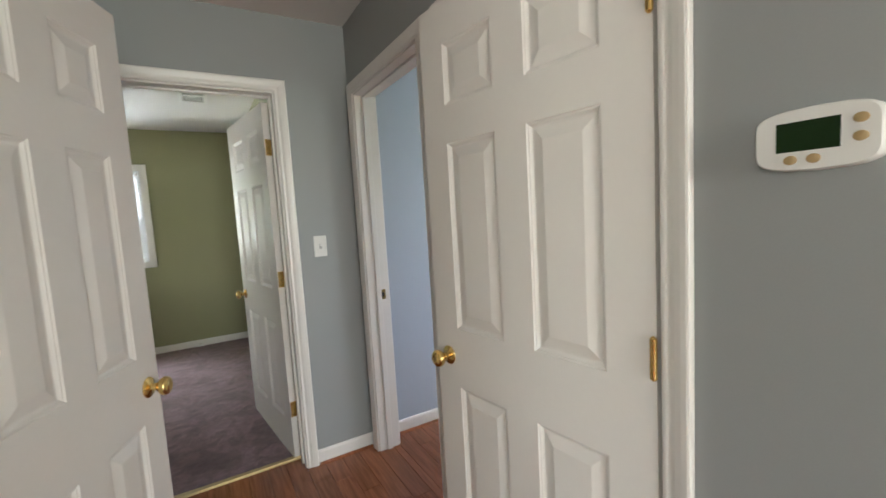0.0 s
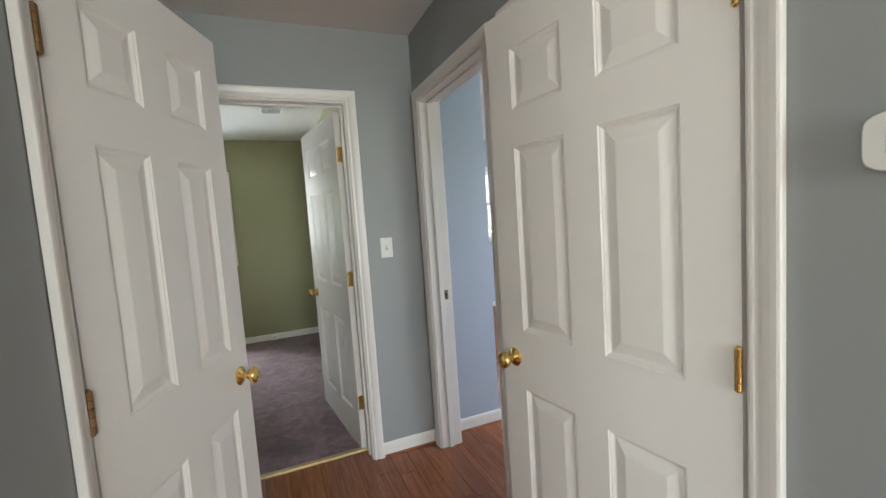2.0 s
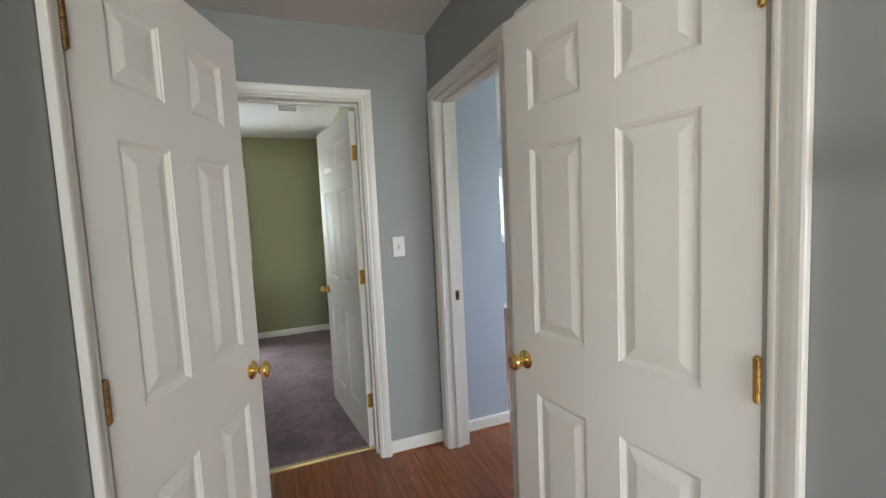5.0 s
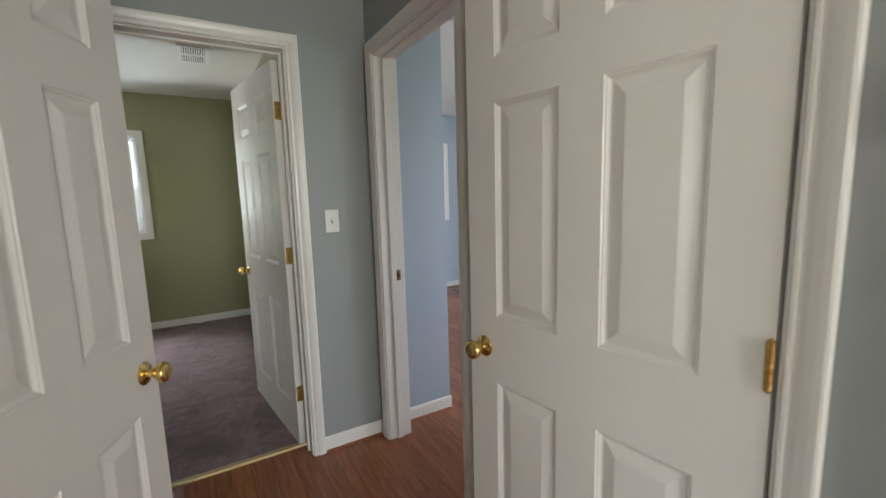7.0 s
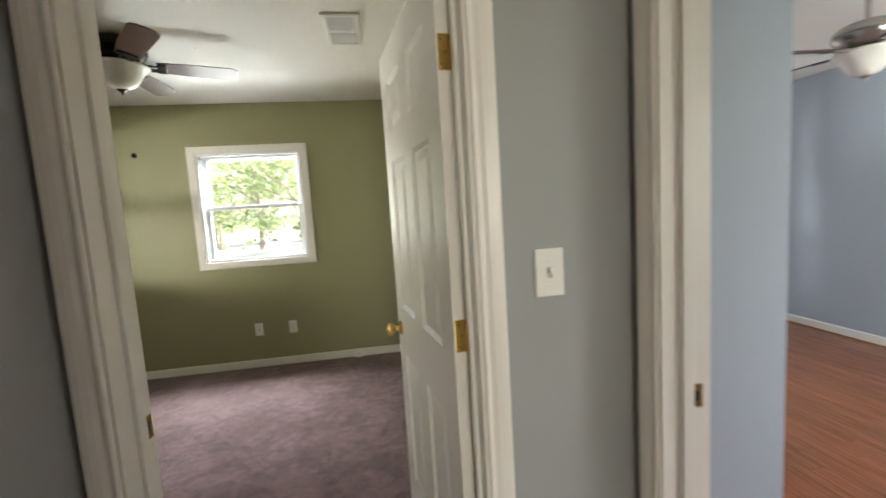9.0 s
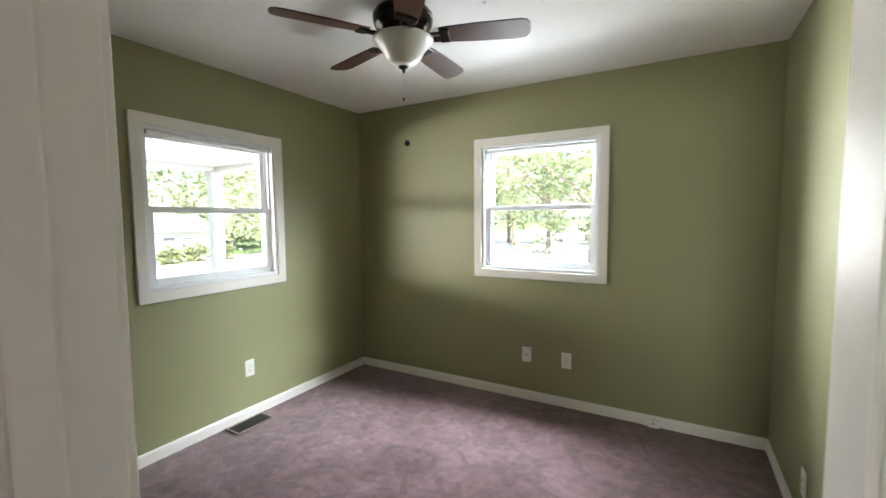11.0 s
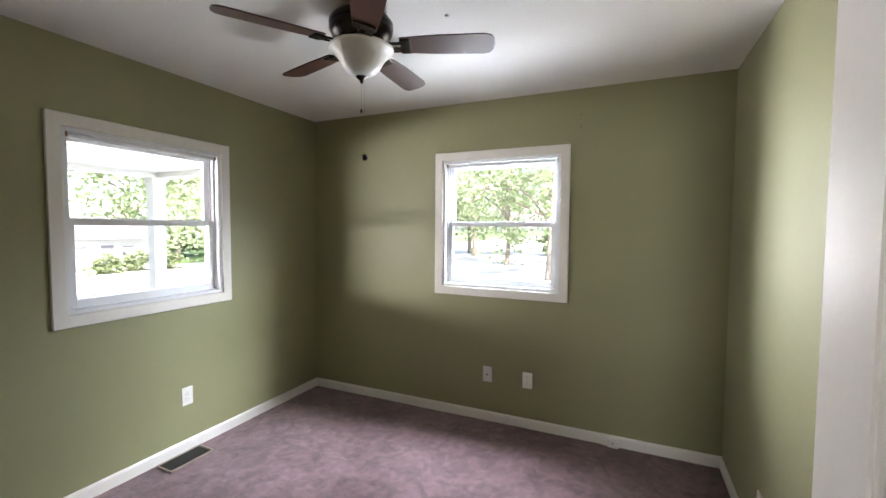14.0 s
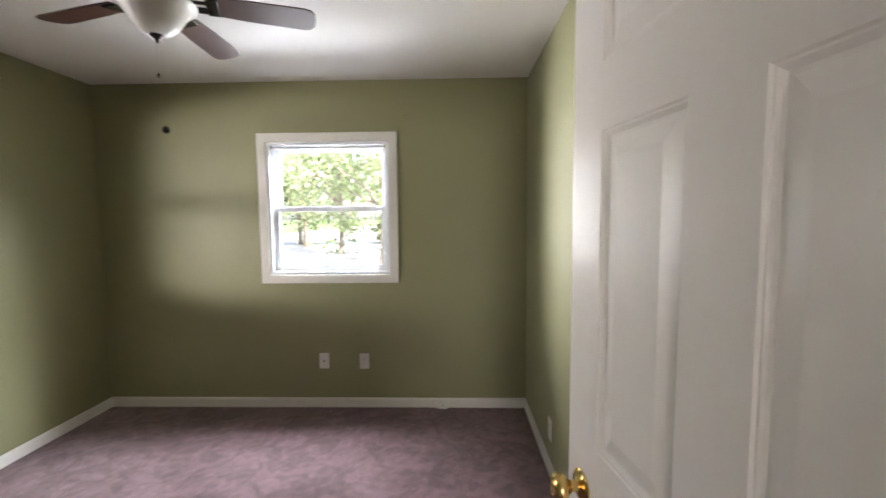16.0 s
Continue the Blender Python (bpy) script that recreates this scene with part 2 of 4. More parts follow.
# ---- mesh helpers ----


def part(name, bm, mat, parent=None, label="", smooth=False):
    me = bpy.data.meshes.new(name)
    bmesh.ops.recalc_face_normals(bm, faces=bm.faces)
    bm.to_mesh(me)
    bm.free()
    me.materials.append(mat)
    if smooth:
        for p in me.polygons:
            p.use_smooth = True
        me.set_sharp_from_angle(angle=radians(38))
    ob = new(name, me)
    ob.parent = parent
    return tagged(ob, label)


def empty(name, m, label="", category="", group="", kind=""):
    ob = new(name)
    ob.empty_display_size = 0.1
    ob.matrix_world = m
    return tagged(ob, label, category, group, kind)


def block(bm, a, b, bevel=0.0, m=None):
    """A box from corner a to corner b, with rounded edges."""
    g = bmesh.ops.create_cube(bm, size=1)
    vs = g["verts"]
    for v in vs:
        v.co = Vector([a[i] + (v.co[i] + 0.5) * (b[i] - a[i]) for i in range(3)])
    if bevel:
        es = list({e for v in vs for e in v.link_edges})
        r = bmesh.ops.bevel(bm, geom=es, offset=bevel, segments=2, profile=0.6, affect="EDGES")
        vs = list({v for v in vs if v.is_valid} | set(r["verts"]))
    if m is not None:
        bmesh.ops.transform(bm, matrix=m, verts=vs)
    return bm


def boxes(*pairs, bevel=0.0):
    bm = bmesh.new()
    for a, b in pairs:
        block(bm, a, b, bevel)
    return bm


def lathe(profile, steps=32, m=None, bm=None):
    """Turned shape: (radius, height) pairs about z."""
    bm = bm or bmesh.new()
    rings = []
    for r, z in profile:
        rings.append([bm.verts.new((r * math.cos(2 * math.pi * i / steps), r * math.sin(2 * math.pi * i / steps), z)) for i in range(steps)])
    for p, q in zip(rings, rings[1:]):
        for i in range(steps):
            bm.faces.new((p[i], p[(i + 1) % steps], q[(i + 1) % steps], q[i]))
    for ring in (rings[0], rings[-1]):
        bm.faces.new(ring)
    if m is not None:
        bmesh.ops.transform(bm, matrix=m, verts=[v for r in rings for v in r])
    return bm


def structure(name, bm, mat, label="", category="", m=None):
    ob = part(name, bm, mat)
    if m is not None:
        ob.matrix_world = m
    return tagged(ob, label, category or name.split("_")[0], kind="structure")


def wall(name, mat, axis, face, back, lo, hi, top, holes=(), label="", m=None, low=-0.03):
    """A wall in one mesh. axis 'x' runs along x with its faces at y = face and back; holes are (from, to, bottom, top)."""
    bm = bmesh.new()
    f, b = min(face, back), max(face, back)

    def piece(a0, a1, z0, z1):
        if a1 - a0 > 1e-4 and z1 - z0 > 1e-4:
            block(bm, (a0, f, z0) if axis == "x" else (f, a0, z0), (a1, b, z1) if axis == "x" else (b, a1, z1))
    at = lo
    for h0, h1, z0, z1 in sorted(holes):
        piece(at, h0, low, top)
        piece(h0, h1, low, z0)
        piece(h0, h1, z1, top)
        at = h1
    piece(at, hi, low, top)
    return structure(name, bm, mat, label, "wall", m)


PROFILE = [(0.0, 0.0), (0.0, 0.008), (0.003, 0.0105), (0.009, 0.0105), (0.012, 0.008), (0.017, 0.0085), (0.027, 0.0125), (0.041, 0.0155), (0.052, 0.0165), (0.057, 0.015), (0.059, 0.011), (0.059, 0.0)]


def trim_board(path, profile, i):
    """The mitred board number i along a path of inner corners ((x, z), (outward x, outward z)); y is out of the wall."""
    bm = bmesh.new()
    ends = []
    for (x, z), (dx, dz) in path[i:i + 2]:
        ends.append([bm.verts.new((x + dx * o, d, z + dz * o)) for o, d in profile])
    for k in range(len(profile) - 1):
        bm.faces.new((ends[0][k], ends[0][k + 1], ends[1][k + 1], ends[1][k]))
    for e in ends:
        bm.faces.new(e)
    return bm


def casing(parent, x0, x1, z0, z1, flip=False, closed=False, profile=PROFILE, at=0.0):
    """Casing boards round an opening, proud of the wall face y = at (towards +y, or -y with flip)."""
    path = [((x0, z0), (-1, -1 if closed else 0)), ((x0, z1), (-1, 1)), ((x1, z1), (1, 1)), ((x1, z0), (1, -1 if closed else 0))]
    if closed:
        path.append(path[0])
    for i in range(len(path) - 1):
        ob = part("casing_board", trim_board(path, profile, i), WHITE, parent)
        ob.matrix_local = Matrix.Translation((0, at, 0)) @ Matrix.Diagonal((1, -1 if flip else 1, 1, 1))


def door_frame(name, m, w, h, thick, label, both=True, stop_at=0.05, stop_side=1):
    """Jambs, stops and casings. Local: x along the wall from 0 to w, y = 0 at the face that is seen, the wall behind at -thick."""
    fr = empty(name, m, label, "door frame", kind="structure")
    t = 0.016
    part("jamb", boxes(((-t, -thick - 0.002, 0), (0, 0.002, h)), bevel=0.0015), WHITE, fr)
    part("jamb", boxes(((w, -thick - 0.002, 0), (w + t, 0.002, h)), bevel=0.0015), WHITE, fr)
    part("head_jamb", boxes(((-t, -thick - 0.002, h), (w + t, 0.002, h + t)), bevel=0.0015), WHITE, fr)
    s = stop_at
    part("door_stop", boxes(((0, -s - 0.03, 0), (0.011, -s, h)), bevel=0.003), WHITE, fr)
    part("door_stop", boxes(((w - 0.011, -s - 0.03, 0), (w, -s, h)), bevel=0.003), WHITE, fr)
    part("door_stop", boxes(((0.011, -s - 0.03, h - 0.011), (w - 0.011, -s, h)), bevel=0.003), WHITE, fr)
    casing(fr, -0.008, w + 0.008, 0, h + 0.008, at=0.0022)
    if both:
        casing(fr, -0.008, w + 0.008, 0, h + 0.008, flip=True, at=-thick - 0.0022)
    return fr


def strike_plate(fr, x, y, z, side):
    """A latch plate let into the jamb face at x."""
    ob = part("strike_plate", boxes(((x - 0.001, y - 0.014, z - 0.028), (x + 0.002 * side, y + 0.02, z + 0.028)), bevel=0.0006), BRASS, fr, "brass strike plate")
    # dark box on the plate, painted as the shade in the hole
    part("latch_hole_shade", boxes(((x + 0.0012 * side, y - 0.006, z - 0.012), (x + 0.0026 * side, y + 0.009, z + 0.012))), DARK, ob)


# panel rows (bottom, top) of a six-panel door, and profile steps (inset, depth)
PANEL_ROWS = ((0.225, 0.798), (1.000, 1.600), (1.718, 1.905))
PANEL_STEPS = ((0.0, 0.0), (0.003, 0.0035), (0.006, 0.004), (0.009, 0.007), (0.013, 0.010), (0.018, 0.010), (0.047, 0.002), (0.050, 0.0015))


def panel_mesh(w, h):
    bm = bmesh.new()
    rings = []
    for inset, d in PANEL_STEPS:
        rings.append([bm.verts.new((x, -d, z)) for x, z in ((inset, inset), (w - inset, inset), (w - inset, h - inset), (inset, h - inset))])
    for p, q in zip(rings, rings[1:]):
        for i in range(4):
            bm.faces.new((p[i], p[(i + 1) % 4], q[(i + 1) % 4], q[i]))
    bm.faces.new(rings[-1])
    me = bpy.data.meshes.new("panel")
    bmesh.ops.recalc_face_normals(bm, faces=bm.faces)
    bm.to_mesh(me)
    bm.free()
    me.materials.append(WHITE)
    return me


def knob(parent, x, z, y, way, mat=BRASS):
    """Turned door knob; its axis points along way * y."""
    prof = [(0.031, 0.0), (0.032, 0.003), (0.028, 0.007), (0.015, 0.010), (0.0115, 0.014), (0.0115, 0.026), (0.017, 0.032), (0.0255, 0.040), (0.0285, 0.048), (0.027, 0.056), (0.021, 0.062), (0.012, 0.0645), (0.011, 0.0635), (0.003, 0.0635)]
    return part("door_knob", lathe(prof, 28, Matrix.Translation((x, y, z)) @ Matrix.Rotation(radians(-90 * way), 4, "X")), mat, parent, "polished brass door knob", smooth=True)


def six_panel_door(name, m, w, s, label, leaf=False, hinge_metal=BRASS, pin=-0.002, h=2.028, knob_z=0.90, stile=0.112, mid=0.112):
    """Local: pin at the origin, x along the door, the pin's face at y = 0, the slab towards s * y."""
    d = empty(name, m, label, "door", kind="structure")
    t = 0.035
    x0, x1, z0, z1 = 0.003, w, 0.012, h
    pw = (x1 - x0 - 2 * stile - mid) / 2
    cols = ((x0 + stile, x0 + stile + pw), (x1 - stile - pw, x1 - stile))
    xs = [x0, cols[0][0], cols[0][1], cols[1][0], cols[1][1], x1]
    zs = [z0] + [v for r in PANEL_ROWS for v in r] + [z1]
    bm = bmesh.new()
    for y in (0.0, s * t):
        grid = {(i, k): bm.verts.new((x, y, z)) for i, x in enumerate(xs) for k, z in enumerate(zs)}
        for i in range(5):
            for k in range(6 + 1):
                if not (i in (1, 3) and k in (1, 3, 5)):
                    bm.faces.new((grid[i, k], grid[i + 1, k], grid[i + 1, k + 1], grid[i, k + 1]))
    bmesh.ops.remove_doubles(bm, verts=bm.verts, dist=1e-6)
    corner = lambda x, y, z: bm.verts.new((x, y, z))
    for xa in (x0, x1):
        bm.faces.new([corner(xa, 0, z0), corner(xa, s * t, z0), corner(xa, s * t, z1), corner(xa, 0, z1)])
    for za in (z0, z1):
        bm.faces.new([corner(x0, 0, za), corner(x1, 0, za), corner(x1, s * t, za), corner(x0, s * t, za)])
    me = bpy.data.meshes.new("slab")
    bm.to_mesh(me)
    bm.free()
    me.materials.append(WHITE)
    slab = new("slab", me)
    slab.parent = d
    for za, zb in PANEL_ROWS:
        pm = panel_mesh(pw, zb - za)
        for xa, _ in cols:
            for face in (0, 1):
                p = new("panel", pm)
                p.parent = d
                out = -s if face == 0 else s
                p.matrix_local = Matrix.Translation((xa, 0 if face == 0 else s * t, za)) @ Matrix.Diagonal((1, out, 1, 1))
    k1 = knob(d, w - 0.062, knob_z, 0, -s)
    knob(d, w - 0.062, knob_z, s * t, s)
    part("latch", boxes(((w - 0.001, s * t / 2 - 0.012, knob_z - 0.028), (w + 0.0015, s * t / 2 + 0.012, knob_z + 0.028)), bevel=0.0006), BRASS, d, "brass latch plate")
    for z in (0.30, 1.06, 1.79):
        prof = []
        for i in range(5):
            a = -0.044 + i * 0.0176
            prof += [(0.0055, a), (0.0075, a + 0.0008), (0.0075, a + 0.0162), (0.0055, a + 0.017)]
        prof = [(0.002, -0.048), (0.0045, -0.0465)] + prof + [(0.0045, 0.0455), (0.002, 0.048)]
        hg = part("hinge", lathe(prof, 12, Matrix.Translation((pin, -s * 0.0055, z))), hinge_metal, d, "brass butt hinge", smooth=True)
        if leaf:
            part("hinge_leaf", boxes(((0.0005, s * 0.001, z - 0.044), (0.0032, s * 0.031, z + 0.044)), bevel=0.0008), hinge_metal, hg)
            for dz in (-0.03, 0.0, 0.03):
                part("screw", lathe([(0.004, 0), (0.0035, 0.001), (0.001, 0.0012)], 10, Matrix.Translation((0.0005, s * (0.022 if dz else 0.012), z + dz)) @ Matrix.Rotation(radians(-90), 4, "Y")), ANTIQUE, hg)
    return d


def window(name, m, w, h, label, thick=0.14):
    """A double-hung window. Local: x from 0 to w, z from 0 to h, y = 0 at the inner wall face, outdoors at -thick."""
    wd = empty(name, m, label, "window", kind="structure")
    flat = [(0.0, 0.0), (0.0, 0.012), (0.003, 0.015), (0.058, 0.017), (0.061, 0.014), (0.061, 0.0)]
    casing(wd, -0.001, w + 0.001, -0.001, h + 0.001, closed=True, profile=flat, at=0.002)
    t = 0.02
    for a, b in (((0, -thick, 0), (t, 0.004, h)), ((w - t, -thick, 0), (w, 0.004, h)), ((t, -thick, h - t), (w - t, 0.004, h)), ((t, -thick, 0), (w - t, 0.004, t))):
        part("window_frame", boxes((a, b), bevel=0.002), VINYL, wd)
    for x in (t, w - t - 0.012):
        part("sash_track", boxes(((x, -0.075, t), (x + 0.012, -0.066, h - t)), ((x, -0.034, t), (x + 0.012, -0.026, h - t)), bevel=0.002), VINYL, wd)
    half = h / 2

    def sash(nm, z0, z1, y0, y1, low, top):
        st = 0.038
        a, b = t + 0.004, w - t - 0.004
        ob = part(nm, boxes(((a, y0, z0), (a + st, y1, z1)), ((b - st, y0, z0), (b, y1, z1)), ((a + st, y0, z0), (b - st, y1, z0 + low)), ((a + st, y0, z1 - top), (b - st, y1, z1)), bevel=0.003), VINYL, wd)
        yc = (y0 + y1) / 2
        pane = part("pane", boxes(((a + st - 0.004, yc - 0.002, z0 + low - 0.004), (b - st + 0.004, yc + 0.002, z1 - top + 0.004))), GLASS, ob, "clear glass pane")
        pane.visible_shadow = False
        return ob

    sash("upper_sash", half - 0.012, h - t - 0.002, -0.105, -0.078, 0.032, 0.036)
    lo = sash("lower_sash", t + 0.002, half + 0.014, -0.064, -0.036, 0.045, 0.032)
    for x in (w * 0.3, w * 0.7):
        part("sash_lock", boxes(((x - 0.025, -0.062, half + 0.0135), (x + 0.025, -0.040, half + 0.022)), bevel=0.004), VINYL, lo)
    # narrow rolled shade with end brackets
    part("shade_roller", lathe([(0.002, 0), (0.013, 0.001), (0.013, w - 0.075), (0.002, w - 0.074)], 16, Matrix.Translation((0.037, -0.016, h - 0.036)) @ Matrix.Rotation(radians(90), 4, "Y")), VINYL, wd, smooth=True)
    for x in (0.022, w - 0.036):
        part("shade_bracket", boxes(((x + 0.003, -0.026, h - 0.046), (x + 0.009, -0.002, h - 0.024)), bevel=0.002), ANTIQUE, wd, "small metal shade bracket")
    for x in (0.03, w - 0.03):
        part("corner_screw", lathe([(0.006, 0), (0.005, 0.003), (0.001, 0.004)], 10, Matrix.Translation((x, -0.03, t + 0.012)) @ Matrix.Rotation(radians(-90), 4, "X")), ANTIQUE, wd)
    return wd


def baseboard(name, a, b, side=1, h=0.083, base=0.001):
    """A skirting board from a to b, proud to the left of that way (side 1) or to the right."""
    a, b = Vector((*a, 0)), Vector((*b, 0))
    ln = (b - a).length
    ang = math.atan2(b.y - a.y, b.x - a.x)
    bm = bmesh.new()
    prof = [(0, 0), (0.012, 0), (0.012, h - 0.014), (0.009, h - 0.005), (0.005, h), (0, h)]
    e = [[bm.verts.new((x, side * y, z)) for y, z in prof] for x in (0, ln)]
    for k in range(len(prof)):
        j = (k + 1) % len(prof)
        bm.faces.new((e[0][k], e[0][j], e[1][j], e[1][k]))
    bm.faces.new(e[0]), bm.faces.new(e[1])
    return structure(name, bm, WHITE, "white painted baseboard along the wall", "baseboard", Matrix.Translation((a.x, a.y, base)) @ Matrix.Rotation(ang, 4, "Z"))


def ceiling_fan(m, label, metal, blade_mat, phase, hub_top, radius, drop, reach):
    """A five-bladed fan with a bowl light. Local: z = 0 at the ceiling."""
    fan = empty("ceiling_fan", m, label, "ceiling fan")
    zb = hub_top
    if drop:
        part("canopy", lathe([(0.02, -0.062), (0.035, -0.06), (0.06, -0.03), (0.066, -0.012), (0.066, -0.0005)], 28), metal, fan, smooth=True)
        part("downrod", lathe([(0.012, zb - 0.005), (0.012, -0.058)], 16), metal, fan, smooth=True)
    else:
        part("canopy", lathe([(0.10, -0.045), (0.085, -0.04), (0.075, -0.02), (0.08, -0.0005)], 32), metal, fan, smooth=True)
    part("motor", lathe([(0.06, zb - 0.128), (0.085, zb - 0.125), (0.10, zb - 0.112), (0.125, zb - 0.095), (0.137, zb - 0.07), (0.137, zb - 0.06), (0.131, zb - 0.057), (0.137, zb - 0.054), (0.137, zb - 0.04), (0.12, zb - 0.018), (0.09, zb - 0.004), (0.05, zb)], 40), metal, fan, smooth=True)
    bz = zb - 0.152
    for i in range(5):
        turn = Matrix.Rotation(radians(phase + 72 * i), 4, "Z")
        tilt = Matrix.Rotation(radians(-12), 4, "X")
        bm = bmesh.new()
        for sgn in (-1, 1):
            block(bm, (0.085, sgn * 0.012 - 0.006, -0.004), (0.19, sgn * 0.03 + 0.006, 0.004), 0.002)
        block(bm, (0.17, -0.045, -0.004), (0.215, 0.045, 0.003), 0.003)
        block(bm, (0.06, -0.018, 0.0), (0.12, 0.018, 0.016), 0.004)
        iron = part("blade_iron", bm, metal, fan)
        iron.matrix_local = Matrix.Translation((0, 0, bz + 0.012)) @ turn @ tilt
        bm = bmesh.new()
        pts = [(0.17, -0.048), (reach * 0.55, -0.060), (reach - 0.045, -0.064), (reach - 0.018, -0.056), (reach - 0.004, -0.035), (reach, 0.0), (reach - 0.004, 0.035), (reach - 0.018, 0.056), (reach - 0.045, 0.064), (reach * 0.55, 0.060), (0.17, 0.048)]
        lowv = [bm.verts.new((x, y, 0.004)) for x, y in pts]
        hiv = [bm.verts.new((x, y, 0.010)) for x, y in pts]
        bm.faces.new(lowv), bm.faces.new(hiv)
        for k in range(len(pts)):
            j = (k + 1) % len(pts)
            bm.faces.new((lowv[k], lowv[j], hiv[j], hiv[k]))
        bl = part("blade", bm, blade_mat, fan)
        bl.matrix_local = Matrix.Translation((0, 0, bz + 0.012)) @ turn @ tilt
    b0 = zb - 0.138
    part("light_fitter", lathe([(0.05, b0 - 0.012), (0.09, b0 - 0.006), (0.095, b0 + 0.008), (0.06, b0 + 0.024), (0.05, b0 + 0.03)], 32), metal, fan, smooth=True)
    part("bowl", lathe([(0.006, b0 - 0.128), (0.030, b0 - 0.126), (0.055, b0 - 0.116), (0.080, b0 - 0.090), (0.098, b0 - 0.058), (0.115, b0 - 0.034), (radius, b0 - 0.018), (radius + 0.002, b0 - 0.010), (radius - 0.006, b0 - 0.003), (0.05, b0 - 0.002)], 44), LENS, fan, "frosted white glass bowl", smooth=True)
    part("finial", lathe([(0.003, b0 - 0.156), (0.007, b0 - 0.150), (0.008, b0 - 0.142), (0.020, b0 - 0.134), (0.026, b0 - 0.127), (0.020, b0 - 0.121)], 20), metal, fan, smooth=True)
    return fan, b0


def cover_plate(name, m, label, kind):
    """A wall plate. Local: y = 0 at the wall, y out of it, the plate about the origin."""
    p = empty(name, m, label, "switch" if kind == "toggle" else "outlet")
    part("plate", boxes(((-0.035, -0.001, -0.0575), (0.035, 0.006, 0.0575)), bevel=0.003), PLATE, p)
    if kind == "toggle":
        part("toggle_slot", boxes(((-0.006, 0.0055, -0.013), (0.006, 0.0068, 0.013)), bevel=0.0005), SLOT, p)
        part("toggle", block(bmesh.new(), (-0.004, 0.004, -0.004), (0.004, 0.018, 0.007), 0.0015, Matrix.Rotation(radians(18), 4, "X")), PLATE, p)
        spots = (-0.03, 0.03)
    elif kind == "duplex":
        for z in (-0.0195, 0.0195):
            r = part("receptacle", lathe([(0.0165, 0), (0.0165, 0.002), (0.015, 0.0028)], 24, Matrix.Translation((0, 0.0055, z)) @ Matrix.Rotation(radians(-90), 4, "X")), PLATE, p)
            # dark boxes on the face, painted as the shade in the slots
            for a, b in (((-0.0075, 0.008, z), (-0.0055, 0.0088, z + 0.009)), ((0.0055, 0.008, z), (0.0075, 0.0088, z + 0.009)), ((-0.0025, 0.008, z - 0.010), (0.0025, 0.0088, z - 0.005))):
                part("slot_shade", boxes((a, b)), DARK, r)
        spots = (0.0,)
    else:
        part("cable_jack", lathe([(0.0065, 0), (0.0065, 0.006), (0.0045, 0.0062), (0.0045, 0.013), (0.001, 0.0135)], 16, Matrix.Translation((0, 0.0055, 0)) @ Matrix.Rotation(radians(-90), 4, "X")), ANTIQUE, p, "small brass cable jack", smooth=True)
        spots = (-0.042, 0.042)
    for z in spots:
        part("screw", lathe([(0.0033, 0), (0.0028, 0.001), (0.0008, 0.0012)], 10, Matrix.Translation((0, 0.006, z)) @ Matrix.Rotation(radians(-90), 4, "X")), PLATE, p)
    return p

# ---- setting ----
TOP, HALL_TOP, GREEN_TOP, BLUE_TOP = 2.47, 2.44, 2.40, 2.42
GX0, GX1, GY0, GY1 = -2.57, 0.505, 2.405, 5.225      # green room
NORTH_WIN = (-1.332, -0.466, 1.043, 1.982)
WEST_WIN = (3.430, 4.290, 1.034, 1.968)
BLUE_WIN = (2.14, 3.01, 1.043, 1.982)
DX0, DX1, DTOP = -0.390, 0.400, 2.044               # doorway to the green room
RW = pose(0.805, 2.28, 0)               # the hall's east wall: local y runs back along the hall from its corner

wall("wall_hall_north", GREY, "x", 2.28, 2.342, -0.59, 0.925, TOP, [(DX0 - 0.014, DX1 + 0.014, -0.03, DTOP + 0.014)], "blue-grey painted hall end wall with a doorway")
wall("wall_green_south", GREEN, "x", 2.342, 2.405, -2.71, 0.925, TOP, [(DX0 - 0.014, DX1 + 0.014, -0.03, DTOP + 0.014)], "sage green painted wall with the doorway")
wall("wall_green_east", GREEN, "y", GX1, 0.62, 2.405, 5.225, TOP, (), "sage green painted plain wall")
wall("wall_green_north", GREEN, "x", GY1, 5.365, -2.71, 0.62, TOP, [NORTH_WIN], "sage green painted wall with a window")
wall("wall_green_west", GREEN, "y", GX0, -2.71, 2.405, 5.225, TOP, [WEST_WIN], "sage green painted wall with a window")

wall("wall_hall_west_1", GREY, "y", -0.40, -0.468, 0.42, 1.72, TOP, [(0.935, 1.632, -0.03, DTOP + 0.014)], "blue-grey painted hall wall with a closet doorway")
wall("wall_hall_west_2", GREY, "y", -0.470, -0.59, 1.72, 2.28, TOP, (), "blue-grey painted hall wall beside the bedroom door")
wall("wall_closet_west", GREY, "y", -1.10, -1.2, 0.6, 1.72, TOP, (), "plain painted closet back wall")
wall("wall_closet_south", GREY, "x", 0.7, 0.6, -1.1, -0.468, TOP, (), "plain painted closet side wall")
wall("wall_closet_north", GREY, "x", 1.66, 1.72, -1.1, -0.468, TOP, (), "plain painted closet side wall")

CL0, CL1 = -1.828, -1.060                           # closet doorway in the east wall
BD0, BD1 = -0.855, -0.096                           # doorway to the blue room
wall("wall_hall_east", GREY, "y", 0.0, 0.12, -7.3, 0.0, TOP, [(CL0 - 0.014, CL1 + 0.014, -0.03, DTOP + 0.014), (BD0 - 0.014, BD1 + 0.014, -0.03, DTOP + 0.014)], "blue-grey painted hall wall with two doorways", RW)
